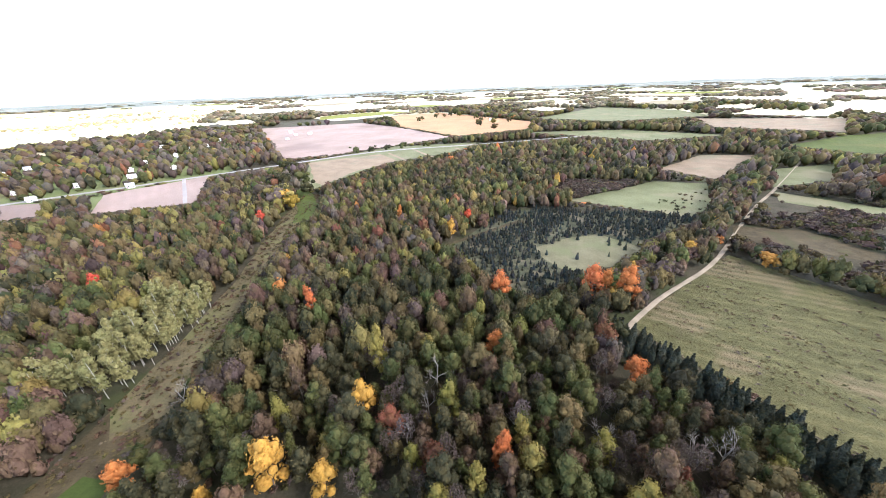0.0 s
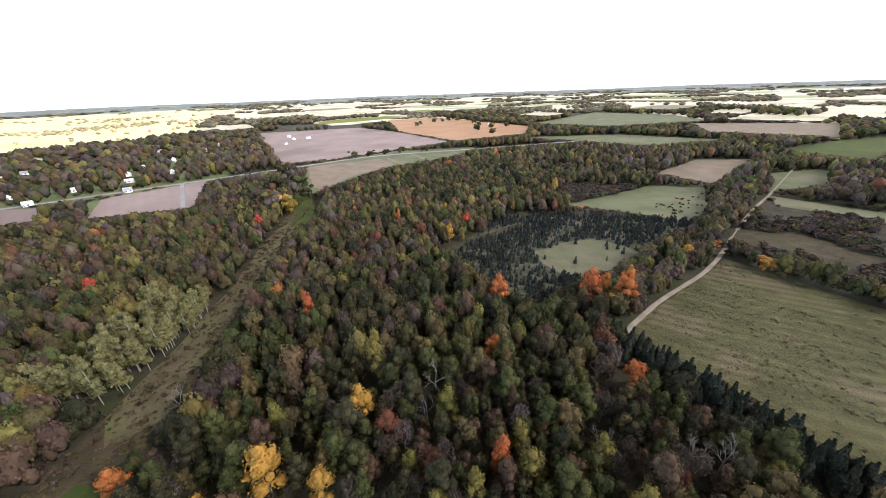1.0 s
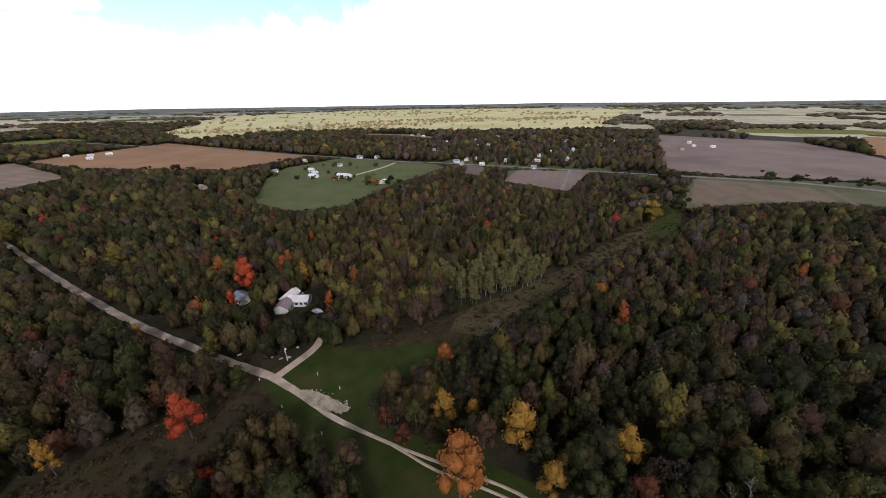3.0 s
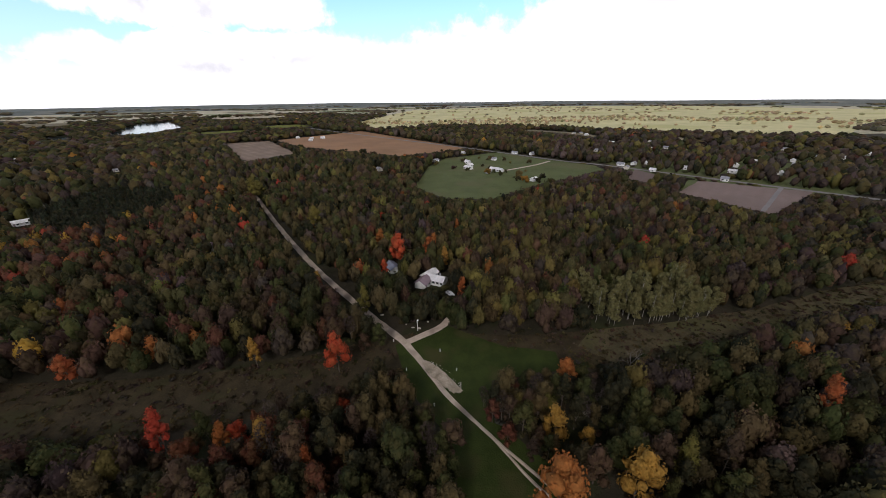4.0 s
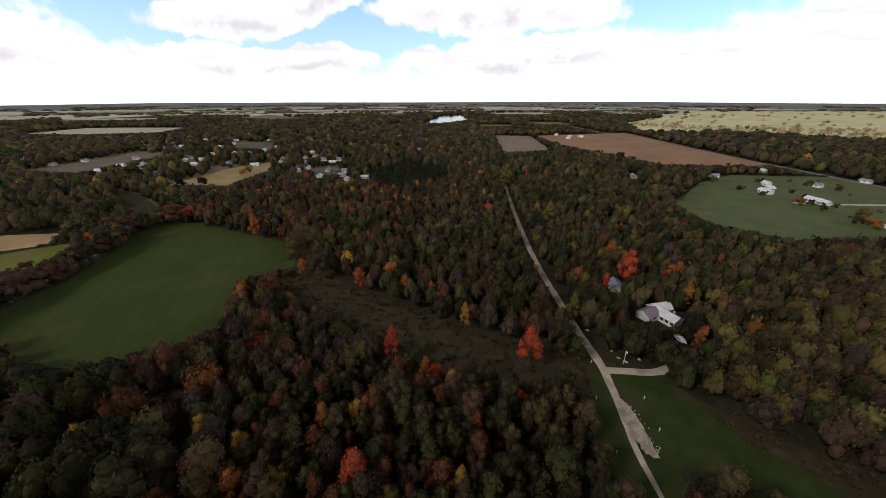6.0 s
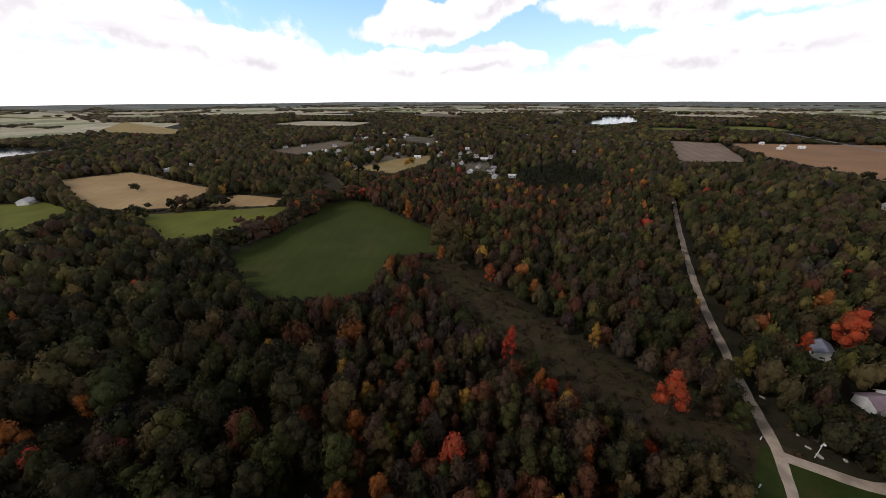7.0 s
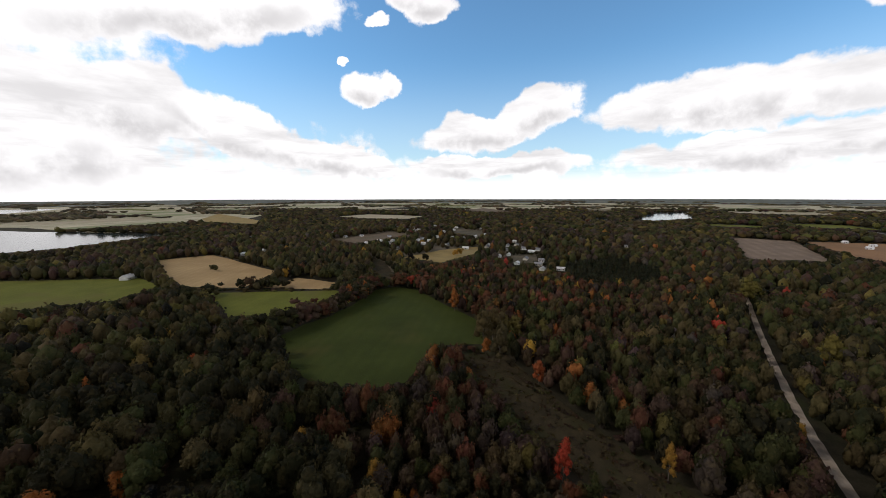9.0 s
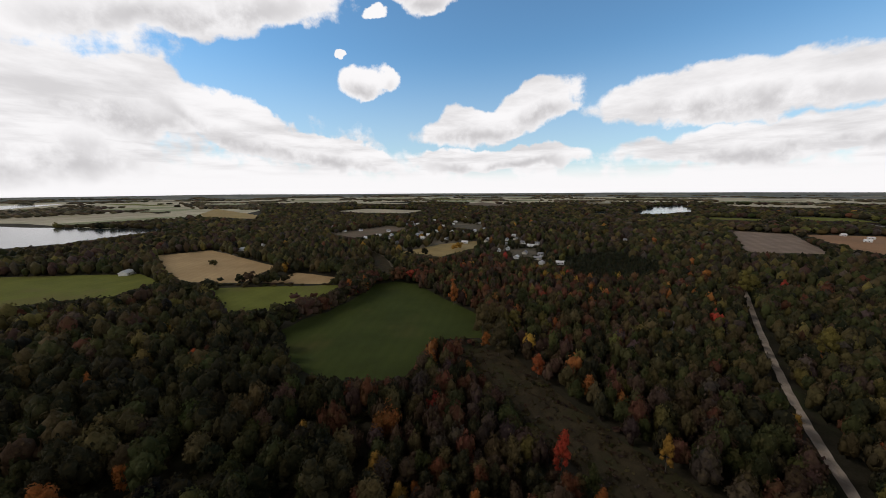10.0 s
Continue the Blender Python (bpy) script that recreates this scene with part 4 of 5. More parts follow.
TREE_KINDS = {
    "green": ("oak_tree", "oak with a dense dark green crown", [(0.026, 0.036, 0.012), (0.042, 0.055, 0.016), (0.058, 0.068, 0.019), (0.034, 0.046, 0.014)]),
    "dark": ("basswood_tree", "basswood with a very dark green crown", [(0.021, 0.026, 0.012), (0.030, 0.032, 0.014), (0.026, 0.030, 0.014)]),
    "olive": ("hickory_tree", "hickory with a dull olive-green autumn crown", [(0.044, 0.042, 0.020), (0.072, 0.064, 0.024), (0.092, 0.075, 0.028)]),
    "lime": ("elm_tree", "elm with a crown turning yellow-green", [(0.095, 0.105, 0.022), (0.130, 0.122, 0.026), (0.110, 0.104, 0.026)]),
    "brown": ("beech_tree", "beech with dull brown autumn leaves", [(0.044, 0.034, 0.021), (0.076, 0.052, 0.028), (0.062, 0.048, 0.028)]),
    "russet": ("cherry_tree", "wild cherry with dull russet leaves", [(0.090, 0.042, 0.022), (0.120, 0.050, 0.022), (0.100, 0.040, 0.025)]),
    "mauve": ("ash_tree", "nearly bare ash with mauve-brown twigs", [(0.042, 0.035, 0.027), (0.062, 0.052, 0.039), (0.055, 0.047, 0.034)]),
    "grey": ("ash_tree", "nearly bare ash with pale grey twigs", [(0.068, 0.058, 0.050), (0.085, 0.073, 0.063)]),
    "bare": ("dead_tree", "leafless tree with pale bleached limbs", [(0.1, 0.09, 0.08), (0.12, 0.11, 0.1)]),
    "orange": ("maple_tree", "maple in bright orange autumn leaf", [(0.26, 0.102, 0.026), (0.31, 0.130, 0.030), (0.27, 0.080, 0.026)]),
    "red": ("maple_tree", "maple in bright red autumn leaf", [(0.31, 0.050, 0.028), (0.36, 0.072, 0.024)]),
    "yellow": ("maple_tree", "maple in golden yellow autumn leaf", [(0.28, 0.18, 0.032), (0.33, 0.215, 0.036), (0.26, 0.155, 0.032)]),
    "fir": ("fir_tree", "dark blue-green fir with drooping tiers", [(0.022, 0.034, 0.023), (0.034, 0.048, 0.032), (0.046, 0.060, 0.042)]),
    "aspen": ("aspen_tree", "aspen with pale yellow-green leaves and white trunk", [(0.122, 0.140, 0.050), (0.154, 0.162, 0.060), (0.135, 0.142, 0.050)]),
}
LEAF_MATERIAL = {k: foliage(k + "_leaves", v[2]) for k, v in TREE_KINDS.items()}
PLACES = {}


def plant(kind, x, y, size=1.0, shape=None, turn=None):
    PLACES.setdefault((kind, shape), []).append((x, y, size, rng.random() * 360 if turn is None else turn))


# trees that stand out by their colour
for x, y, s in ((48, 66, 1.0), (53, 107, 1.3), (64, 104, 1.25), (58, 108, 0.9), (19, 108, 1.1), (-49, 100, 1.0), (10, 45, 1.05), (13, 79, 1.0), (-69, 43, 0.9),
                (-159, 12, 1.1), (-166, 15, 0.9), (-172, -13, 0.9), (-116, 21, 0.8), (-189, 31, 0.7), (-50, -120, 0.85), (-83, -130, 0.85), (-87, -98, 0.85), (-93, -78, 0.9), (-97, -192, 1.0),
                (-28, 193, 0.9), (69, -157, 0.8), (53, -96, 1.1), (-13, -58, 0.9), (-5, -46, 0.75), (-12, -42, 0.75), (-37, -235, 1.0), (-50, -241, 1.0), (-59, -44, 0.85), (42, -102, 0.8), (-10, -103, 0.7), (39, -165, 0.8)):
    plant("orange", x, y, s * 0.82)
for x, y, s in ((12, 184, 0.95), (-148, 122, 0.85), (-112, 193, 0.9), (-82, -22, 1.0), (-152, -4, 1.15), (-137, -10, 0.85), (-60, -57, 1.0), (-61, -42, 0.8), (46, -86, 0.8), (-214, -14, 0.8)):
    plant("red", x, y, s * 0.85)
for x, y, s in ((-52, 32, 1.0), (-50, 39, 0.6), (-26, 41, 0.85), (2, 168, 0.8), (-22, 59, 0.95), (-145, 18, 1.0), (-87, -47, 0.85), (-138, -40, 0.75), (75, 122, 0.8), (107, 136, 0.9), (0, -98, 0.7), (-19, -66, 0.7), (-74, 140, 0.7)):
    plant("yellow", x, y, s * 0.8)
for x, y, s in ((50, 46, 0.95), (56, 45, 0.9), (-4, 68, 1.0), (-6, 59, 0.85), (-70, 63, 0.8), (33, 50, 0.8)):
    plant("bare", x, y, s)
for x, y, s, kind in ((-95, -143, 1.3, "olive"), (-106, -139, 1.2, "lime"), (-121, -142, 1.2, "green"), (-84, -121, 1.1, "olive"), (-86, -138, 1.25, "olive"), (-124, -156, 1.2, "green"),
                      (-208, -55, 1.1, "lime"), (-166, -9, 1.0, "lime"), (-282, -117, 1.2, "lime"), (-296, -118, 1.1, "lime"), (-289, -127, 1.1, "olive")):
    plant(kind, x, y, s)
plant("lime", -20, 72, 1.05)
plant("lime", -112, -16.5, 0.75)
plant("orange", -36, 25.5, 1.2, 2)
plant("yellow", -38, 43, 1.05, 1)
SPECIAL = [(x, y) for rows in PLACES.values() for x, y, _, _ in rows]

# aspen stand beside the cleared strip
for i in range(88):
    x, y = rng.uniform(-113, -91), rng.uniform(66, 112)
    plant("aspen", x, y, rng.uniform(0.72, 0.95))
# fir hedge along the hay field
HEDGE = [(55, 89), (70, 64), (83, 42), (99, 12)]
for i in range(84):
    t = i / 83 * 2.999
    (x0, y0), (x1, y1) = HEDGE[int(t)], HEDGE[int(t) + 1]
    k = t - int(t)
    plant("fir", x0 + (x1 - x0) * k + rng.normal() * 0.7 - 1, y0 + (y1 - y0) * k + rng.normal() * 0.7, rng.uniform(0.5, 0.8))
for i in range(130):
    t = rng.random() * 2.999
    (x0, y0), (x1, y1) = HEDGE[int(t)], HEDGE[int(t) + 1]
    k = t - int(t)
    plant("fir", x0 + (x1 - x0) * k - rng.uniform(1.5, 8.5), y0 + (y1 - y0) * k - rng.uniform(0.5, 4.5), rng.uniform(0.5, 0.85))

CLUMP = [(-95, -14, "dark", 0.8), (-99, -18, "olive", 0.75), (-92.5, -10.5, "green", 0.65), (-96, -20, "mauve", 0.8), (-103, -18.5, "dark", 0.75), (-111, -18, "lime", 0.7), (-91, -15, "brown", 0.6),
         (-76, -9.5, "dark", 0.6), (-72.5, -6, "brown", 0.6), (-70, -11, "mauve", 0.65), (-67, -6.5, "green", 0.6), (-67, -2.5, "mauve", 0.45), (-62, -3, "brown", 0.6), (-61, 1, "mauve", 0.5), (-57, 2, "green", 0.5), (-58, -2.5, "dark", 0.55),
         (-64, 18, "mauve", 0.50), (-63, 22, "russet", 0.53), (-58, 23, "brown", 0.56), (-53, 21, "russet", 0.59), (-53, 27, "olive", 0.50), (-66, 25, "mauve", 0.53), (-59, 28, "brown", 0.56), (-48, 25, "brown", 0.59), (-48, 30, "olive", 0.50), (-59, 19, "russet", 0.53)]


def old_wood(x, y):
    """The old wood, whose crowns are wide."""
    az = (np.degrees(np.arctan2(-np.asarray(x, float), y)) + 60) % 360 - 60
    return (az > 168) & (np.hypot(x, y) < 340)


# a clump south of the gravel road
for x, y, kind, size in CLUMP:
    plant(kind, x, y, size)

near = scatter(rng, 37, NEAR, 3.75)
keep = room_for_tree(near[:, 0], near[:, 1], 4.5) >= 3.0
keep &= ~((near[:, 0] > -114) & (near[:, 0] < -90) & (near[:, 1] > 64) & (near[:, 1] < 114))
for sx, sy in SPECIAL:
    keep &= np.hypot(near[:, 0] - sx, near[:, 1] - sy) > 4.0
keep &= far_from_line(HEDGE, near[:, 0], near[:, 1]) > 13
near = near[keep]
old = old_wood(near[:, 0], near[:, 1])
near = near[~old | (rng.random(len(near)) < 0.5)]
kinds = choose(rng, near)
for (x, y, _), k in zip(near, kinds):
    plant(KINDS[k], x, y, rng.uniform(0.75, 1.15) if old_wood(x, y) else rng.uniform(0.48, 0.86))


def plant_all():
    """Build one tree of each kind and shape, and copy it to its places."""
    firs = []
    for i in range(2):
        v, f, s = fir_arrays(rng, 8.0, 4.7 + 0.6 * i, 460, 0.44)
        bm = bmesh.new()
        tube(bm, (0, 0, -0.2), (0, 0, 7.5), 0.14, 0.03, 5)
        trunk = bpy.data.meshes.new("trunk")
        bm.to_mesh(trunk)
        bm.free()
        trunk.materials.append(None)
        firs.append((mesh_of("crown", v, f, s, [None]), trunk))
    aspens = []
    for i in range(3):
        lobes = [(np.array([rng.normal() * 0.7, rng.normal() * 0.7, 4.0 + j * 1.65]), np.array([1.9 - 0.2 * j, 1.9 - 0.2 * j, 1.2])) for j in range(5)]
        v, f, s = crown_arrays(rng, lobes, 420, 0.32, 0.7)
        bm = bmesh.new()
        tube(bm, (0, 0, -0.2), (0.1, 0, 5), 0.11, 0.085, 6)
        tube(bm, (0.1, 0, 5), (0, 0.1, 11), 0.085, 0.03, 5)
        for j in range(5):
            tube(bm, (0.1, 0, 4.0 + j), Vector(lobes[j][0]) + Vector(rng.normal(size=3)) * 0.8, 0.06, 0.02, 4)
        trunk = bpy.data.meshes.new("trunk")
        bm.to_mesh(trunk)
        bm.free()
        trunk.materials.append(None)
        aspens.append((mesh_of("crown", v, f, s, [None]), trunk))
    for (kind, shape), rows in PLACES.items():
        name, label, _ = TREE_KINDS[kind]
        shapes = {"fir": firs, "aspen": aspens, "mauve": THIN, "grey": THIN, "bare": [(None, t) for _, t in THIN]}.get(kind, SHAPES if shape is None else SHAPES[shape:shape + 1])
        share = [rows[i::len(shapes)] for i in range(len(shapes))]
        for (crown, trunk), mine in zip(shapes, share):
            if not mine:
                continue
            root = thing(name, label, "tree", "woodland trees")
            for mesh, m in ((trunk, {"aspen": PALE_BARK, "bare": GREY_BARK, "grey": GREY_BARK}.get(kind, BARK)), (crown, LEAF_MATERIAL[kind])):
                if mesh is None:
                    continue
                ob = new(mesh.name.split(".")[0], mesh)
                ob.parent = root
                ob.material_slots[0].link = "OBJECT"
                ob.material_slots[0].material = m
            poses = [pose(x, y, 0, 0, 0, turn) @ Matrix.Diagonal((size, size, size * rng.uniform(0.98, 1.35), 1)) for x, y, size, turn in mine]
            for m in poses[1:]:
                copy_thing(root, m)
            root.matrix_basis = poses[0]


plant_all()

# the woods beyond, joined
def ring_of_wood(name, r0, r1, spacing, grow, sprays_each, spray, hearts, fine, label):
    """A ring of woodland, one tree of leaf masses at each place."""
    templates = [dome_arrays(rng, sprays_each, spray, hearts, fine) for _ in range(8)]
    pts = scatter(rng, r0, r1, spacing, grow=grow)
    room = room_for_tree(pts[:, 0], pts[:, 1], 9.0)
    keep = (room > 0) & ~inside(PINES, pts[:, 0], pts[:, 1]) & ~in_brush(pts[:, 0], pts[:, 1])
    keep &= ~((pts[:, 0] > -114) & (pts[:, 0] < -90) & (pts[:, 1] > 64) & (pts[:, 1] < 114))
    for sx, sy in SPECIAL:
        keep &= np.hypot(pts[:, 0] - sx, pts[:, 1] - sy) > 4.0
    keep &= far_from_line(HEDGE, pts[:, 0], pts[:, 1]) > np.where(pts[:, 1] > 80, 6, 12)
    keep &= ~old_wood(pts[:, 0], pts[:, 1]) | (rng.random(len(pts)) < 0.62)
    pts, room = pts[keep], room[keep]
    size = rng.uniform(0.7, 1.25, len(pts)) * np.where(old_wood(pts[:, 0], pts[:, 1]), 1.28, 1.0)
    tall = rng.uniform(8.0, 12.0, len(pts)) * (0.55 + 0.45 * size)
    held = np.where(room >= 8.9, tall, np.minimum(tall, room * 1.25))
    joined(name, templates, pts, choose(rng, pts), np.stack([pts[:, 2] * 1.2 * size * np.clip(held / tall, 0.45, 1) ** 0.5, held], 1), label, "woodland", rng)


BRUSH = [(134, 146), (165, 178), (230, 228), (330, 140), (230, 20), (196, 38)]


THICKET = [(73, 238), (98, 272), (152, 262), (140, 246), (118, 232), (90, 226)]


def in_brush(x, y):
    return inside(BRUSH, x, y) | inside(THICKET, x, y)


ring_of_wood("woodland", NEAR + 2, 128, 4.8, 0.0, 300, 0.052, 6, False, "mixed autumn woodland of green, olive and brown crowns")
ring_of_wood("woodland_beyond", 130, 205, 4.8, 0.0, 90, 0.070, 4, False, "autumn woodland further off, olive, green and brown")
ring_of_wood("woodland_far_side", 207, MIDDLE, 5.0, 0.0190, 22, 0.095, 2, False, "autumn woodland towards the far fields, olive and brown")

far_templates, rim_templates = [], []
for i in range(6):
    lobes = [(np.array([0, 0, 0.5]), np.array([0.46, 0.46, 0.52]))]
    far_templates.append(crown_arrays(rng, lobes, 5, 0.22, 1.0, -0.1))
    rim_templates.append(crown_arrays(rng, lobes, 3, 0.2, 1.0, -0.1))
pts = np.concatenate([scatter(rng, MIDDLE + 4, 1000, 6.0, grow=0.0135, deep=1.45), scatter(rng, 1005, 2300, 12.0, grow=0.0120, deep=1.9), scatter(rng, 2310, 4960, 26.0, grow=0.0125, deep=2.6)])
az = (np.degrees(np.arctan2(-pts[:, 0], pts[:, 1])) + 60) % 360 - 60
rr = np.hypot(pts[:, 0], pts[:, 1])
belt = np.array([noise.noise(Vector((x * 0.0021, y * 0.0021, 6))) + 0.5 * noise.noise(Vector((x * 0.007, y * 0.007, 1))) for x, y, _ in pts])
plain_of = inside(SUNLIT_PLAIN, pts[:, 0], pts[:, 1])
rim = np.where((az > 92) & (az < 183), 2000, 1050) + 400 * belt
beyond = rr > rim
keep = ~inside(PINES, pts[:, 0], pts[:, 1]) & ~(beyond & ~plain_of & (belt < 0.06))
keep &= ~(plain_of & (rng.random(len(pts)) < np.where(belt > 0.22, 0.45, 0.96)))
settled = ((az > 25) & (az < 62) & (rr > 330) & (rr < 800)) | ((az > 128) & (az < 165) & (rr > 400) & (rr < 900))
keep &= ~(settled & (rng.random(len(pts)) < np.where(az < 90, 0.45, 0.30)))
pts, plain_of, rr, beyond = pts[keep], plain_of[keep], rr[keep], beyond[keep]
room = room_for_tree(pts[:, 0], pts[:, 1], 12.0)
some = room > 0
pts, plain_of, rr, beyond, room = pts[some], plain_of[some], rr[some], beyond[some], room[some]
# sunlight and haze near the horizon are put into these paler leaf colours
FAR_LIT = [(0.10, 0.098, 0.050), (0.14, 0.125, 0.075), (0.16, 0.150, 0.075), (0.07, 0.072, 0.045), (0.11, 0.115, 0.062)]
# tree colours raised to gold to look sunlit on the plain
SUNLIT_SCRUB = [(0.46, 0.42, 0.20), (0.38, 0.355, 0.17), (0.48, 0.43, 0.21), (0.32, 0.305, 0.145), (0.42, 0.395, 0.18)]
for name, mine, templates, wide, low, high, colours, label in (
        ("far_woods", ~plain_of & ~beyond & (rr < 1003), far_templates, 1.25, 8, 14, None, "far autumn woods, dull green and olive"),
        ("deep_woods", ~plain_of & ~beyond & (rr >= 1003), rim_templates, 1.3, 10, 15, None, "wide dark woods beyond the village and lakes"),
        ("golden_woods", plain_of, rim_templates, 0.75, 5, 9, SUNLIT_SCRUB, "far scrub and thin woods, painted golden as if sunlit"),
        ("hazel_woods", ~plain_of & beyond, rim_templates, 1.35, 8, 13, FAR_LIT, "olive and tan woods near the horizon, paled as if sunlit and hazy")):
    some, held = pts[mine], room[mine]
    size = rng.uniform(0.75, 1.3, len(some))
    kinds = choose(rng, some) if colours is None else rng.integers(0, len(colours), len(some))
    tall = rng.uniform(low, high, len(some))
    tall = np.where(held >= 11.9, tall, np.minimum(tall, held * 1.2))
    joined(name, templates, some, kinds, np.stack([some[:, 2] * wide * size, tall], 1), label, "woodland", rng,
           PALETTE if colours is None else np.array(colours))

# firs of the nursery and of the pine plantation
fir_templates = [fir_arrays(rng, 1.0, 1.0, 26, 0.16) for _ in range(3)]
pts = np.stack([rng.uniform(0, 155, 5200), rng.uniform(100, 215, 5200), np.ones(5200)], 1)
dense = np.array([noise.noise(Vector((x * 0.05, y * 0.05, 9))) for x, y, _ in pts])
keep = inside(NURSERY, pts[:, 0], pts[:, 1]) & (rng.random(len(pts)) < np.clip(1.0 + dense * 1.6, 0.3, 0.95)) & (far_from_line([(-1, 160), (18, 173), (45, 192)], pts[:, 0], pts[:, 1]) > 3)
clearing = inside([(43, 153), (65, 165), (81, 168), (95, 149), (74, 133), (52, 127), (44, 141)], pts[:, 0], pts[:, 1])
keep &= ~clearing | (rng.random(len(pts)) < 0.05)
pts = pts[keep]
size = rng.uniform(0.6, 1.3, len(pts))
joined("young_firs", fir_templates, pts, np.zeros(len(pts), int), np.stack([1.9 * size, 2.9 * size], 1), "young dark blue-green firs in a nursery", "firs", rng, np.array([FIR]))
pts = np.stack([rng.uniform(-330, -205, 1300), rng.uniform(-260, -160, 1300), np.ones(1300)], 1)
pts = pts[inside(PINES, pts[:, 0], pts[:, 1])]
joined("pine_plantation", fir_templates, pts, np.zeros(len(pts), int), np.stack([rng.uniform(4.5, 6.5, len(pts)), rng.uniform(7.5, 9.5, len(pts))], 1), "dark pine plantation", "pines", rng, np.array([(0.030, 0.040, 0.022)]))

# low growth: under the near wood, along the cleared strip, and the brush beyond the hay field
shrub_templates = []
for i in range(4):
    lobes = [(np.array([rng.uniform(-0.35, 0.35), rng.uniform(-0.35, 0.35), 0.38]), np.array([0.42, 0.42, 0.5])) for _ in range(2)]
    shrub_templates.append(crown_arrays(rng, lobes, 46, 0.15, 0.66, -0.1))
SHRUB = np.array([OLIVE, GREEN, BROWN, MAUVE, GREY, DARK])


def shrubs(name, pts, shares, low, high, label):
    k = rng.choice(len(SHRUB), len(pts), p=np.array(shares) / sum(shares))
    h = rng.uniform(low, high, len(pts))
    joined(name, shrub_templates, pts, k, np.stack([h * rng.uniform(0.9, 1.7, len(pts)), h], 1), label, "shrubs", rng, SHRUB)


pts = scatter(rng, 42, 118, 5.2)
pts = pts[~open_land(pts[:, 0], pts[:, 1])]
shrubs("undergrowth", pts, (2, 1, 2, 2, 1, 1), 0.9, 2.3, "low brown and olive undergrowth between trees")
pts = np.stack([rng.uniform(-118, -64, 6000), rng.uniform(-142, 262, 6000), np.ones(6000)], 1)
rim = np.minimum(far_from_line(STRIP[:11], pts[:, 0], pts[:, 1]), far_from_line(STRIP[11:], pts[:, 0], pts[:, 1]))
pts = pts[inside(STRIP, pts[:, 0], pts[:, 1]) & ~inside(NEAR_GRASS, pts[:, 0], pts[:, 1]) & (far_from_line(ROAD, pts[:, 0], pts[:, 1]) > 5)
          & (rng.random(6000) < np.where(rim < 5, 0.50, 0.07))]
shrubs("strip_shrubs", pts, (4, 1, 3, 1, 1, 0.5), 0.25, 1.3, "low brown shrubs and tall grass along a cleared strip")
pts = np.stack([rng.uniform(125, 335, 4200), rng.uniform(15, 230, 4200), np.ones(4200)], 1)
row = np.array([noise.noise(Vector((x * 0.012 + y * 0.02, (y - x) * 0.05, 2))) for x, y, _ in pts])
pts = pts[in_brush(pts[:, 0], pts[:, 1]) & (row > -0.12) & ~open_land(pts[:, 0], pts[:, 1])]
more = np.stack([rng.uniform(70, 155, 1300), rng.uniform(222, 275, 1300), np.ones(1300)], 1)
more = more[inside(THICKET, more[:, 0], more[:, 1]) & ~open_land(more[:, 0], more[:, 1])]
shrubs("bare_thicket", more, (0.2, 0.1, 1, 8, 1, 0), 2.5, 5.0, "bare mauve-brown thicket beside a meadow")
shrubs("brush", pts, (2, 1, 2, 5, 2, 1), 1.5, 4.5, "mauve-brown brush beyond the hay field")
pts = np.stack([rng.uniform(82, 200, 500), rng.uniform(188, 268, 500), np.ones(500)], 1)
rows = (np.round((pts[:, 0] * 0.8 + pts[:, 1] * 0.6) / 6) * 6 - (pts[:, 0] * 0.8 + pts[:, 1] * 0.6))
pts = pts[inside([(120, 205), (150, 230), (185, 250), (195, 240), (168, 206), (142, 190)], pts[:, 0], pts[:, 1]) & (np.abs(rows) < 1.2)]
shrubs("meadow_shrubs", pts, (1, 2, 1, 0, 0, 4), 0.9, 1.8, "rows of low dark shrubs on a meadow")

# field trees and hedgerows
lone_templates = []
for i in range(5):
    lone_templates.append(crown_arrays(rng, broadleaf_lobes(rng, 1.0, 1.0, 0.12, 6), 120, 0.075, 0.9, -0.6))


def tree_row(line, step, low, high, shares, wobble=1.5):
    got = []
    for (x0, y0), (x1, y1) in zip(line, line[1:]):
        n = max(1, int(math.hypot(x1 - x0, y1 - y0) / step))
        for i in range(n):
            t = (i + rng.random()) / n
            got.append((x0 + (x1 - x0) * t + rng.normal() * wobble, y0 + (y1 - y0) * t + rng.normal() * wobble, rng.uniform(low, high), rng.choice(len(KINDS), p=np.array(shares) / sum(shares))))
    return got


rows = tree_row([(11, -199), (-6, -211), (-23, -220), (-44, -241), (-52, -252)], 4.2, 10, 14, (2, 5, 1, 0, 3, 1, 0, 0, 0, 0.0, 0))
rows += tree_row([(-40, -238), (-63, -265)], 4.0, 9, 13, (0, 1, 0, 0, 1, 4, 0, 0, 0.5, 1.0, 0))
rows += tree_row([(-63, -267), (-82, -268), (-96, -248)], 3.5, 8, 12, (1, 2, 1, 0, 3, 3, 0, 0, 0.4, 0.3, 0))
rows += tree_row([(78, -285), (60, -292), (50, -300)], 4.0, 8, 12, (3, 5, 1, 0, 1, 0, 0, 0, 0, 0, 0))
rows += tree_row([(38, -312), (20, -308), (4, -304)], 4.0, 6, 10, (3, 5, 1, 0, 1, 0, 0, 0, 0, 0, 0))
rows += tree_row([(36, -214), (14, -204)], 3.0, 8, 12, (3, 5, 1, 0, 1, 0, 0, 0, 0, 0, 0))
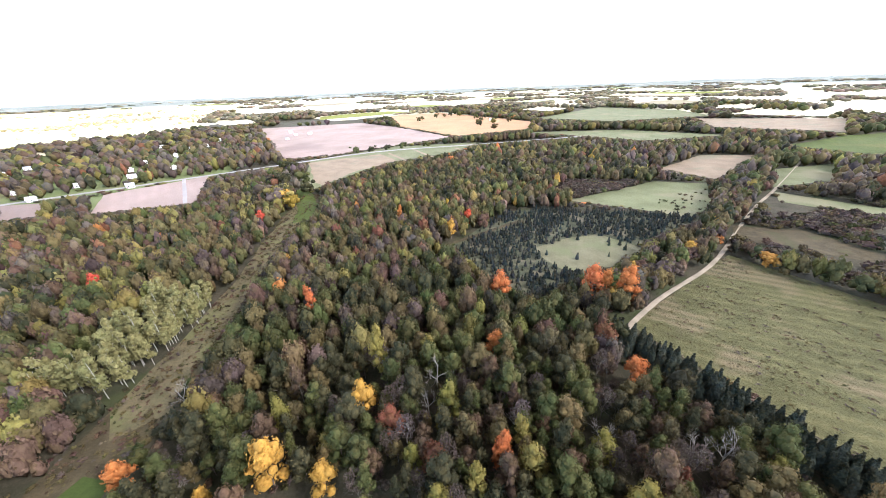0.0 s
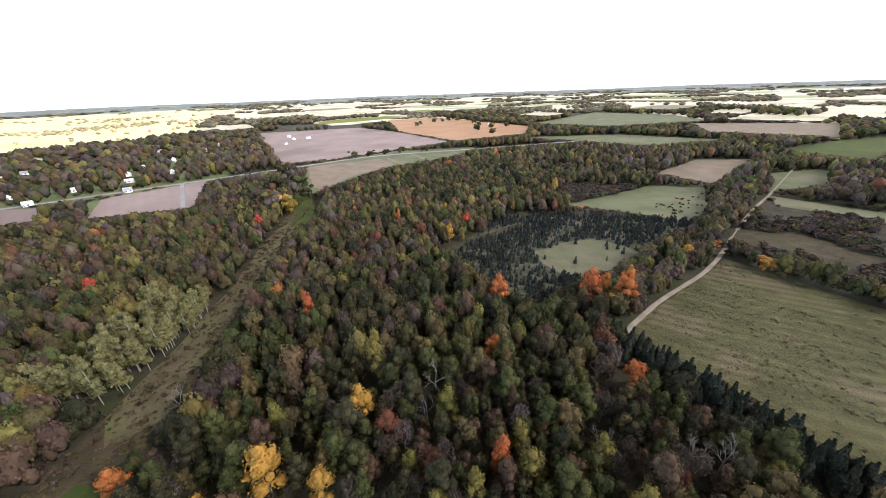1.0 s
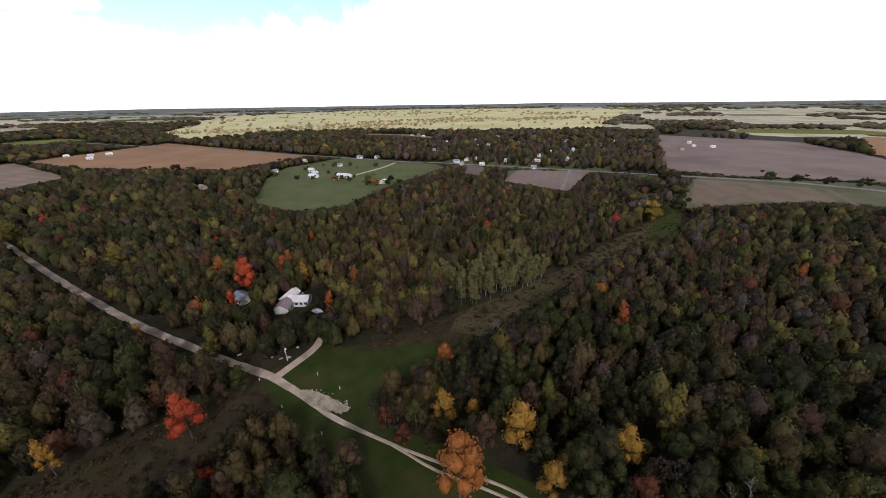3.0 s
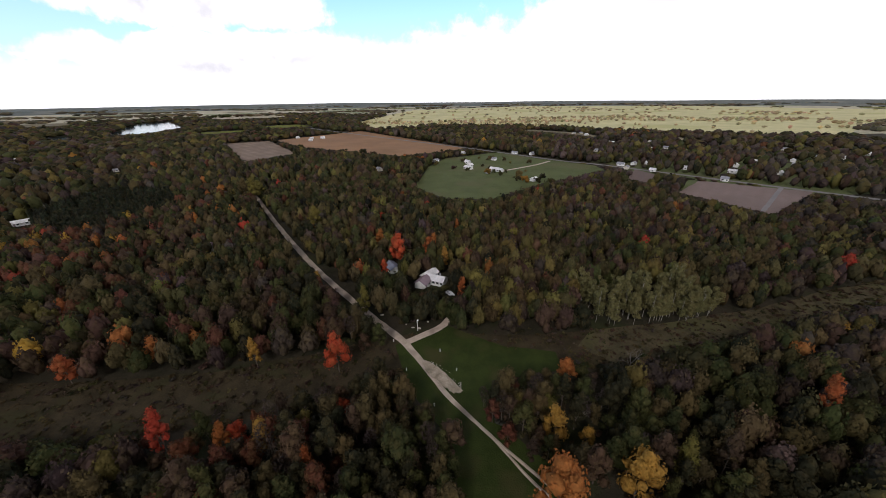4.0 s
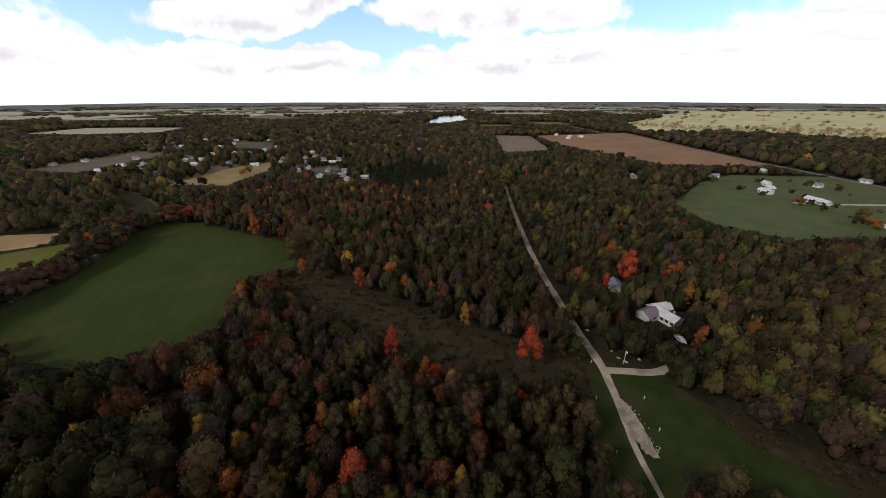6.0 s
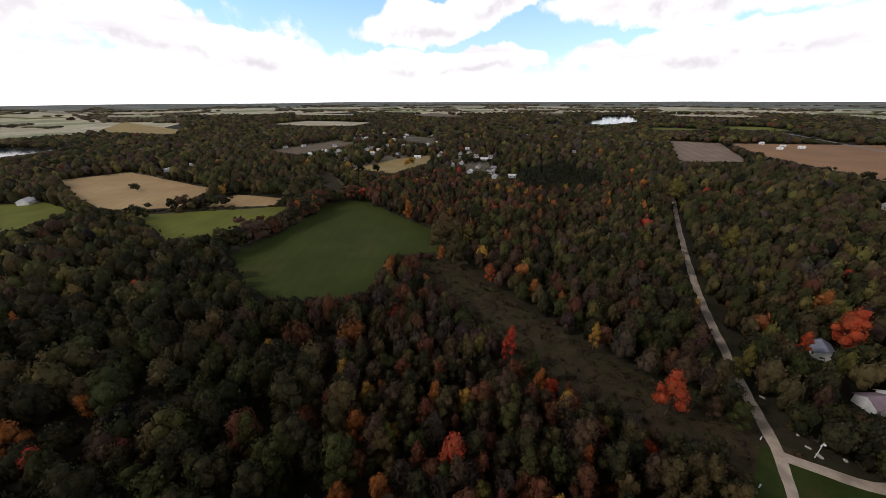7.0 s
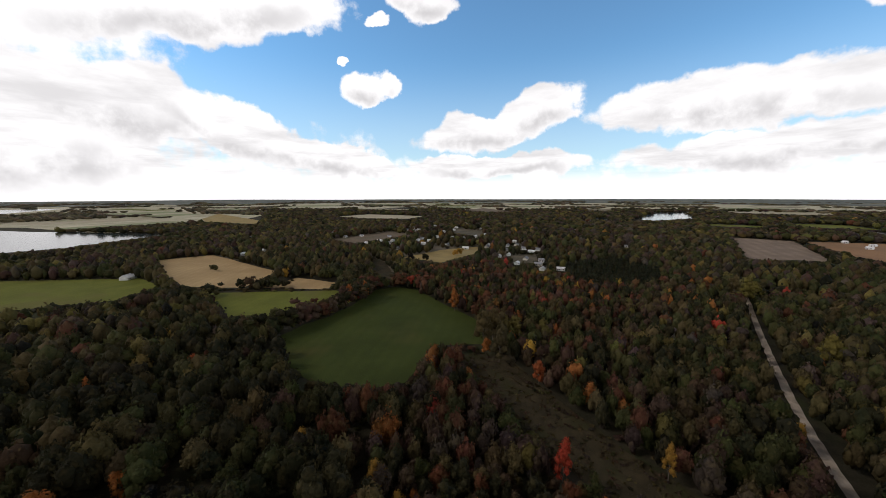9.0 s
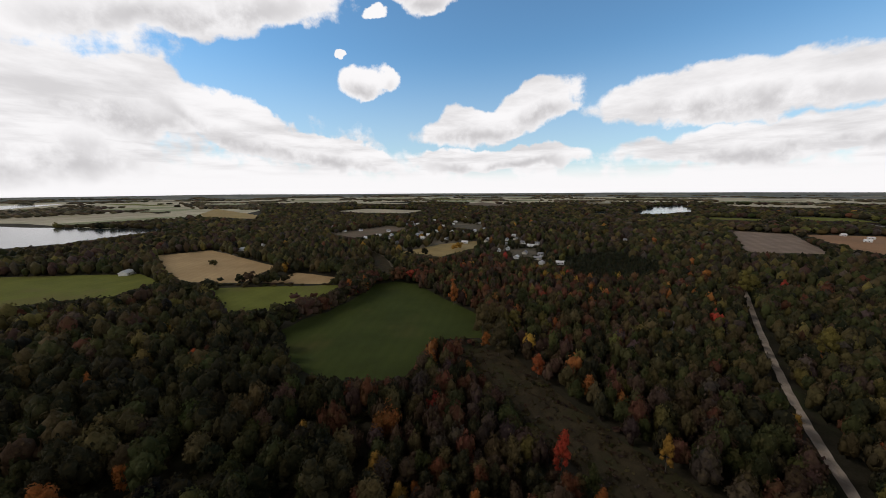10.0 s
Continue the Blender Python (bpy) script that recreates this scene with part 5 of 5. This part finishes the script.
rows += tree_row([(-130, 432), (-60, 464), (10, 476)], 24.0, 6, 10, (4, 4, 0, 0, 0, 0, 1, 0, 0, 0, 0), 1.0)
rows += tree_row([(-120, 800), (40, 1000), (120, 700), (40, 640)], 34.0, 9, 13, (4, 3, 3, 1, 0, 0, 0, 0, 0, 0, 0), 22)
rows += tree_row([(-340, 110), (-400, 60), (-450, 100), (-400, 150)], 14.0, 3, 7, (4, 4, 1, 1, 1, 0, 0, 0, 0.5, 0, 0.5), 9)
rows += tree_row([(-425, -22), (-449, 4), (-470, 40), (-500, 84)], 5.0, 6, 10, (3, 5, 1, 0, 1, 0, 0, 0, 0.3, 0, 0), 3)
rows += [(-446, 8, 11, 8), (-438, 14, 10, 5), (-428, 20, 11, 8), (-420, 26, 10, 4), (-311, 116, 8, 10), (-322, 138, 7, 1), (-309, 128, 6, 1), (-304, 140, 6, 0), (-400, 96, 4, 1), (-383, 100, 4, 1), (-360, 112, 4, 1)]
rows += [(-143, 289, 13, 1), (-133, 281, 14, 1), (-124, 292, 13, 0), (-150, 300, 13, 0), (-110, 262, 11, 1), (-152, 345, 12, 1), (-165, 350, 12, 0), (-137, 249, 14, 7), (-124, 241, 14, 3), (-114, 234, 13, 10)]
rows += tree_row([(-620, -165), (-560, -150), (-505, -30)], 14.0, 6, 10, (3, 4, 1, 0, 1, 0, 0, 0, 0, 0, 0), 4)
rows += tree_row([(62, 96), (85, 113), (118, 138), (160, 178), (194, 210)], 4.0, 5, 9, (2, 1, 3, 1, 3, 0, 2, 1, 0.3, 0, 0.6), 1.2)
rows = [(x - 4, y + 4, h, k) if 55 < x < 200 and y > 90 and y < 215 else (x, y, h, k) for x, y, h, k in rows]
rows += tree_row([(130, 143), (160, 92), (196, 32)], 4.5, 3, 6, (1, 1, 2, 0, 2, 0, 4, 2, 0.4, 0, 0.2), 2.0)
rows += [(-199, -381, 9, 10), (-191, -376, 8, 10), (-106, -425, 11, 3), (-112, -430, 9, 3), (-130, -372, 9, 1), (-145, -362, 9, 1)]
rows += [(-119, 226, 14, 7), (-114, 234, 13, 3), (-108, 230, 11, 10), (-122, 218, 11, 2)]
rows += [(68, -402, 7, 2), (-332, 118, 9, 3), (-318, 112, 6, 1), (136, 128, 7, 10), (182, 88, 8, 10), (130, 150, 6, 8)]
size = np.array([[h * rng.uniform(0.8, 1.1), h] for _, _, h, _ in rows])
joined("hedgerow_trees", lone_templates, np.array([(x, y, 1.0) for x, y, _, _ in rows]), np.array([k for _, _, _, k in rows]), size, "rows and single trees along field edges", "trees", rng)
# tufts and weeds on the hay field and the strip
tuft_templates = []
for i in range(4):
    c = rng.normal(size=(9, 3)) * np.array([0.35, 0.35, 0.1]) + np.array([0, 0, 0.4])
    v = sprays(rng, c, unit(rng.normal(size=(9, 3)) * 0.6 + np.array([0, 0, 0.8])), 0.35, 0.5)
    tuft_templates.append((v, np.arange(36), np.arange(9) * 4))


def tufts(name, pts, shares, low, high, label):
    k = rng.choice(len(SHRUB), len(pts), p=np.array(shares) / sum(shares))
    h = rng.uniform(low, high, len(pts))
    joined(name, tuft_templates, pts, k, np.stack([h * rng.uniform(1.0, 2.0, len(pts)), h], 1), label, "grass tufts", rng, SHRUB)


pts = np.stack([rng.uniform(60, 190, 6500), rng.uniform(14, 140, 6500), np.ones(6500)], 1)
lines = np.array([noise.noise(Vector(((x * 0.87 + y * 0.5) * 0.22, (y * 0.87 - x * 0.5) * 0.02, 4))) for x, y, _ in pts])
pts = pts[inside(HAY, pts[:, 0], pts[:, 1]) & (lines > 0.02)][:1500]
tufts("hay_tufts", pts, (5, 0.3, 3, 1, 2, 0.5), 0.2, 0.55, "low dry tufts on the hay field")
pts = np.stack([rng.uniform(-118, -64, 6000), rng.uniform(-142, 262, 6000), np.ones(6000)], 1)
pts = pts[inside(STRIP, pts[:, 0], pts[:, 1]) & ~inside(NEAR_GRASS, pts[:, 0], pts[:, 1]) & (far_from_line(ROAD, pts[:, 0], pts[:, 1]) > 4)][:1700]
tufts("strip_tufts", pts, (4, 1, 3, 1, 2, 0.5), 0.25, 0.8, "tall dry grass on the cleared strip")

# ---- buildings ----
WHITE_WALL = plain("white_siding", (0.76, 0.76, 0.74), 0.6)
CREAM_WALL = plain("cream_siding", (0.62, 0.57, 0.48), 0.6)
WHITE_ROOF = plain("white_metal_roof", (0.80, 0.79, 0.80), 0.4)
GREY_ROOF = plain("grey_shingle_roof", (0.30, 0.30, 0.32), 0.8)
MAUVE_ROOF = plain("mauve_brown_shingles", (0.27, 0.20, 0.23), 0.8)
BLUE_ROOF = plain("blue_grey_roof", (0.30, 0.33, 0.42), 0.6)
DARK_GLASS = plain("dark_window_glass", (0.03, 0.035, 0.04), 0.1, wear=0.1)
TRIM = plain("white_trim", (0.78, 0.78, 0.76), 0.5)
STEEL = plain("pale_painted_steel", (0.70, 0.70, 0.68), 0.4)
LAMP = plain("white_lamp_housing", (0.85, 0.85, 0.84), 0.3)
STONE_DUST = surface("stone_dust", (0.52, 0.43, 0.33), (0.24, 0.20, 0.14), 2.0, 0.35, bump=0.6)
STONE = surface("pale_rubble", (0.60, 0.55, 0.48), (0.36, 0.32, 0.27), 1.5, 0.3, bump=0.4)
RUBBER = plain("black_rubber", (0.03, 0.03, 0.03), 0.8)
SILVER = plain("silver_car_paint", (0.66, 0.67, 0.69), 0.25, wear=0.06)


def box(bm, x0, x1, y0, y1, z0, z1):
    v = [bm.verts.new((x, y, z)) for z in (z0, z1) for x, y in ((x0, y0), (x1, y0), (x1, y1), (x0, y1))]
    for f in ((3, 2, 1, 0), (4, 5, 6, 7), (0, 1, 5, 4), (1, 2, 6, 5), (2, 3, 7, 6), (3, 0, 4, 7)):
        bm.faces.new([v[i] for i in f])


def gable_wall(w, d, h, rise):
    """Walls with gable ends, ridge along x, roofless."""
    bm = bmesh.new()
    w, d = w / 2, d / 2
    low = [bm.verts.new(p) for p in ((-w, -d, -0.2), (w, -d, -0.2), (w, d, -0.2), (-w, d, -0.2))]
    top = [bm.verts.new(p) for p in ((-w, -d, h), (w, -d, h), (w, d, h), (-w, d, h))]
    e, f = bm.verts.new((w, 0, h + rise)), bm.verts.new((-w, 0, h + rise))
    bm.faces.new((low[0], low[1], top[1], top[0]))
    bm.faces.new((low[2], low[3], top[3], top[2]))
    bm.faces.new((low[1], low[2], top[2], e, top[1]))
    bm.faces.new((low[3], low[0], top[0], f, top[3]))
    bm.faces.new((top[0], top[1], e, f))
    bm.faces.new((top[2], top[3], f, e))
    return bm


def gable_roof(w, d, h, rise, over=0.45, thick=0.18):
    bm = bmesh.new()
    x = w / 2 + over
    slope = rise / (d / 2)
    for side in (-1, 1):
        y, z = side * (d / 2 + over), h - over * slope
        pts = [(-x, 0, h + rise), (x, 0, h + rise), (x, y, z), (-x, y, z)]
        a = [bm.verts.new((p[0], p[1], p[2] + 0.03)) for p in pts]
        b = [bm.verts.new((p[0], p[1], p[2] + 0.03 + thick)) for p in pts]
        bm.faces.new(b)
        bm.faces.new(a[::-1])
        for i in range(4):
            bm.faces.new((a[i], a[(i + 1) % 4], b[(i + 1) % 4], b[i]))
    bmesh.ops.recalc_face_normals(bm, faces=bm.faces)
    return bm


def wing(root, w, d, h, rise, wall_m, roof_m, at=(0, 0), turn=0.0, windows=3, chimney=False, door=True):
    """One gabled block of a house with its windows and door."""
    place = pose(at[0], at[1], 0, 0, 0, turn)

    def add(name, bm, m, parent=root, label=""):
        if parent is root:
            bm.transform(place)
        return part(name, bm, m, parent, label)

    add("wall", gable_wall(w, d, h, rise), wall_m)
    add("roof", gable_roof(w, d, h, rise), roof_m)
    for side in (-1, 1):
        for i in range(windows):
            x = -w / 2 + w * (i + 0.5) / windows + 0.4
            bm = bmesh.new()
            box(bm, x - 0.7, x + 0.7, side * (d / 2 + 0.03) - 0.05, side * (d / 2 + 0.03) + 0.05, 0.9, 2.2)
            win = add("window", bm, TRIM)
            bm = bmesh.new()
            box(bm, x - 0.58, x + 0.58, side * (d / 2 + 0.06) - 0.04, side * (d / 2 + 0.06) + 0.04, 1.02, 2.08)
            bm.transform(place)
            part("pane", bm, DARK_GLASS, win)
    if door:
        bm = bmesh.new()
        box(bm, -w / 2 + 0.3, -w / 2 + 1.25, -d / 2 - 0.07, -d / 2 + 0.02, 0.0, 2.05)
        add("door", bm, MAUVE_ROOF)
    if chimney:
        bm = bmesh.new()
        box(bm, w * 0.2, w * 0.2 + 0.7, 0.3, 1.0, h, h + rise + 0.9)
        add("chimney", bm, GREY_ROOF)


def house(name, x, y, turn, w, d, h, rise, wall_m, roof_m, label, group="", windows=3, chimney=False):
    root = thing(name, label, "house", group, at=(x, y, 0), turn=turn)
    wing(root, w, d, h, rise, wall_m, roof_m, windows=windows, chimney=chimney)
    return root


# white house in the clearing
home = thing("house", "white house with white metal roofs and a mauve-brown garage roof", "house", at=(-132, 12, 0), turn=58)
wing(home, 9.4, 4.8, 2.6, 1.3, WHITE_WALL, WHITE_ROOF, windows=5, chimney=True)
wing(home, 7.2, 4.4, 2.9, 1.7, WHITE_WALL, WHITE_ROOF, at=(-3.9, 2.1), turn=78, windows=2, door=False)
wing(home, 5.8, 5.2, 2.5, 1.6, WHITE_WALL, MAUVE_ROOF, at=(-3.5, -4.6), turn=90, windows=1)
house("shed", -147, -7, 25, 7.5, 4.8, 2.4, 1.3, WHITE_WALL, BLUE_ROOF, "low outbuilding with a blue-grey roof and white wall", windows=2)
house("house", -183, -104, 30, 8, 6, 2.6, 2.0, CREAM_WALL, MAUVE_ROOF, "small pale house with mauve-brown roof among trees")

rng = np.random.default_rng(11)
STYLES = [(WHITE_WALL, WHITE_ROOF, "white far house with a pale roof"), (WHITE_WALL, GREY_ROOF, "white far house with a grey shingle roof"),
          (CREAM_WALL, GREY_ROOF, "cream far house with a grey shingle roof"), (WHITE_WALL, WHITE_ROOF, "white far house with a pale roof")]
for n, (x, y) in enumerate(VILLAGE + HAMLET[:-2]):
    wall_m, roof_m, label = STYLES[rng.integers(0, 4)]
    house("house", x, y, 38 + 90 * rng.integers(0, 2) + rng.normal() * 6, rng.uniform(5.5, 8.5), rng.uniform(4.2, 5.2), rng.uniform(2.3, 2.7), rng.uniform(1.3, 1.9), wall_m, roof_m, label,
          "village houses" if n < len(VILLAGE) else "hamlet houses", 2 if math.hypot(x, y) < 420 else 1)
for n, (x, y) in enumerate(FARMYARD):
    house("farm_building", x, y, 40 + 90 * (n % 2), (11, 7, 10, 5.5, 6)[n], 5, 2.6, 1.5, WHITE_WALL, WHITE_ROOF, "white farm building with a white metal roof", "farm buildings", 3)
house("barn", 133, -395, 75, 13, 7, 2.8, 2.0, WHITE_WALL, WHITE_ROOF, "long white barn beside a green meadow", windows=2)

# yard lamp at the crossing
lamp = thing("yard_lamp", "pale pole with a white lamp head beside a driveway", "lamp post", at=(-98.7, 2.4, 0))
bm = bmesh.new()
tube(bm, (0, 0, -0.1), (0, 0, 5.0), 0.10, 0.07, 8)
part("pole", bm, STEEL, lamp)
bm = bmesh.new()
tube(bm, (0, 0, 4.8), (0.7, 0.2, 5.1), 0.05, 0.045, 6)
part("arm", bm, STEEL, lamp)
bm = bmesh.new()
bmesh.ops.create_icosphere(bm, subdivisions=2, radius=0.32, matrix=Matrix.Translation((0.7, 0.2, 5.0)) @ Matrix.Diagonal((1.2, 1.0, 0.7, 1)))
part("lamp_head", bm, LAMP, lamp, "round white lamp head")
bm = bmesh.new()
box(bm, -0.18, 0.18, -0.2, -0.08, 3.6, 4.2)
part("meter_box", bm, LAMP, lamp)


def rock(bm, x, y, z, r):
    m = Matrix.Translation((x, y, z)) @ Euler(rng.uniform(0, 6, 3)).to_matrix().to_4x4() @ Matrix.Diagonal((r * rng.uniform(0.7, 1.4), r * rng.uniform(0.7, 1.2), r * rng.uniform(0.5, 0.9), 1))
    got = bmesh.ops.create_icosphere(bm, subdivisions=1, radius=1.0, matrix=m)
    for v in got["verts"]:
        v.co += Vector(rng.normal(size=3)) * r * 0.12


# rubble beside the road, and stones at the lamp
rocks = []
for i in range(6):
    bm = bmesh.new()
    rock(bm, 0, 0, 0, 1.0)
    me = bpy.data.meshes.new("stone")
    bm.to_mesh(me)
    bm.free()
    me.materials.append(STONE)
    rocks.append(me)
apron = []
for i in range(48):
    a = i / 48 * 2 * math.pi
    reach = 1 + 0.22 * noise.noise(Vector((math.cos(a) * 3, math.sin(a) * 3, 8))) + rng.uniform(-0.10, 0.10)
    t, o = math.cos(a) * 8.2 * reach, 0.2 + math.sin(a) * 2.0 * reach
    apron.append((-76.0 + t * 0.83 - o * 0.55, 7.6 + t * 0.55 + o * 0.83))
sheet("stone_dust", apron, STONE_DUST, "pale stone dust and gravel under a rubble heap", "gravel")
pile = thing("rubble_pile", "pale heap of broken stone beside the gravel road", "rubble", at=(-76.0, 8.2, 0))
for i in range(290):
    t, o = rng.uniform(-1, 1), rng.normal() * 1.0 + 0.5
    x, y = t * 7.0 * 0.83 - o * 0.55, t * 7.0 * 0.55 + o * 0.83
    r = rng.uniform(0.05, 0.24)
    ob = new("stone", rocks[i % 6])
    ob.parent = pile
    ob.matrix_basis = Matrix.Translation((x, y - 0.6, r * 0.2 + 0.05 + max(0, 0.25 - abs(o - 0.8) * 0.2) * rng.random())) @ Matrix.Diagonal((1.2, 1.2, 0.55, 1)) @ Euler(rng.uniform(0, 6, 3)).to_matrix().to_4x4() @ Matrix.Diagonal((r, r, r, 1))
for x, y, r in ((-99.8, 2.9, 0.6), (-100.6, 0.8, 0.4), (-103, -1.5, 0.35), (-103.4, 6.4, 0.5), (-110, -10.5, 0.45)):
    ob = new("boulder", rocks[int(r * 10) % 6])
    ob.matrix_basis = Matrix.Translation((x, y, r * 0.35)) @ Matrix.Diagonal((r, r * 1.2, r * 0.7, 1))
    tagged(ob, "pale boulder set on grass at the road's edge", "boulder")
# white marker posts on the lawn
for x, y in ((-87, 9), (-78, 13), (-94, -6), (-80, -2), (-66, 5)):
    bm = bmesh.new()
    tube(bm, (0, 0, -0.1), (0, 0, 0.9), 0.13, 0.12, 6)
    root = thing("marker_post", "short white marker post on the lawn", "post", "marker posts", at=(x, y, 0.05))
    part("post", bm, TRIM, root)
    bm = bmesh.new()
    tube(bm, (0, 0, 0.9), (0, 0, 0.98), 0.17, 0.15, 6)
    part("cap", bm, TRIM, root)


def car(x, y, turn, label):
    root = thing("car", label, "car", at=(x, y, 0.05), turn=turn)
    bm = bmesh.new()
    profile = [(-2.2, 0.35), (-2.25, 0.8), (-1.2, 0.95), (-0.6, 1.42), (1.0, 1.45), (1.75, 0.95), (2.2, 0.85), (2.2, 0.35)]
    rows = []
    for side, inset in ((-0.9, 0.0), (0.9, 0.0)):
        rows.append([bm.verts.new((px, side * (0.82 if pz > 1.2 else 1.0), pz)) for px, pz in profile])
    bm.faces.new(rows[0])
    bm.faces.new(rows[1][::-1])
    for i in range(len(profile)):
        j = (i + 1) % len(profile)
        bm.faces.new((rows[0][j], rows[0][i], rows[1][i], rows[1][j]))
    bmesh.ops.recalc_face_normals(bm, faces=bm.faces)
    part("body", bm, SILVER, root)
    bm = bmesh.new()
    box(bm, -0.45, 0.9, -0.86, 0.86, 1.02, 1.36)
    part("window", bm, DARK_GLASS, root)
    bm = bmesh.new()
    box(bm, -1.15, -0.7, -0.65, 0.65, 1.0, 1.34)
    part("windscreen", bm, DARK_GLASS, root)
    for wx in (-1.4, 1.4):
        for wy in (-0.82, 0.82):
            bm = bmesh.new()
            tube(bm, (wx, wy - 0.1, 0.32), (wx, wy + 0.1, 0.32), 0.32, 0.32, 10)
            part("wheel", bm, RUBBER, root)


car(-121, 17, 30, "silver car parked at the end of a driveway")
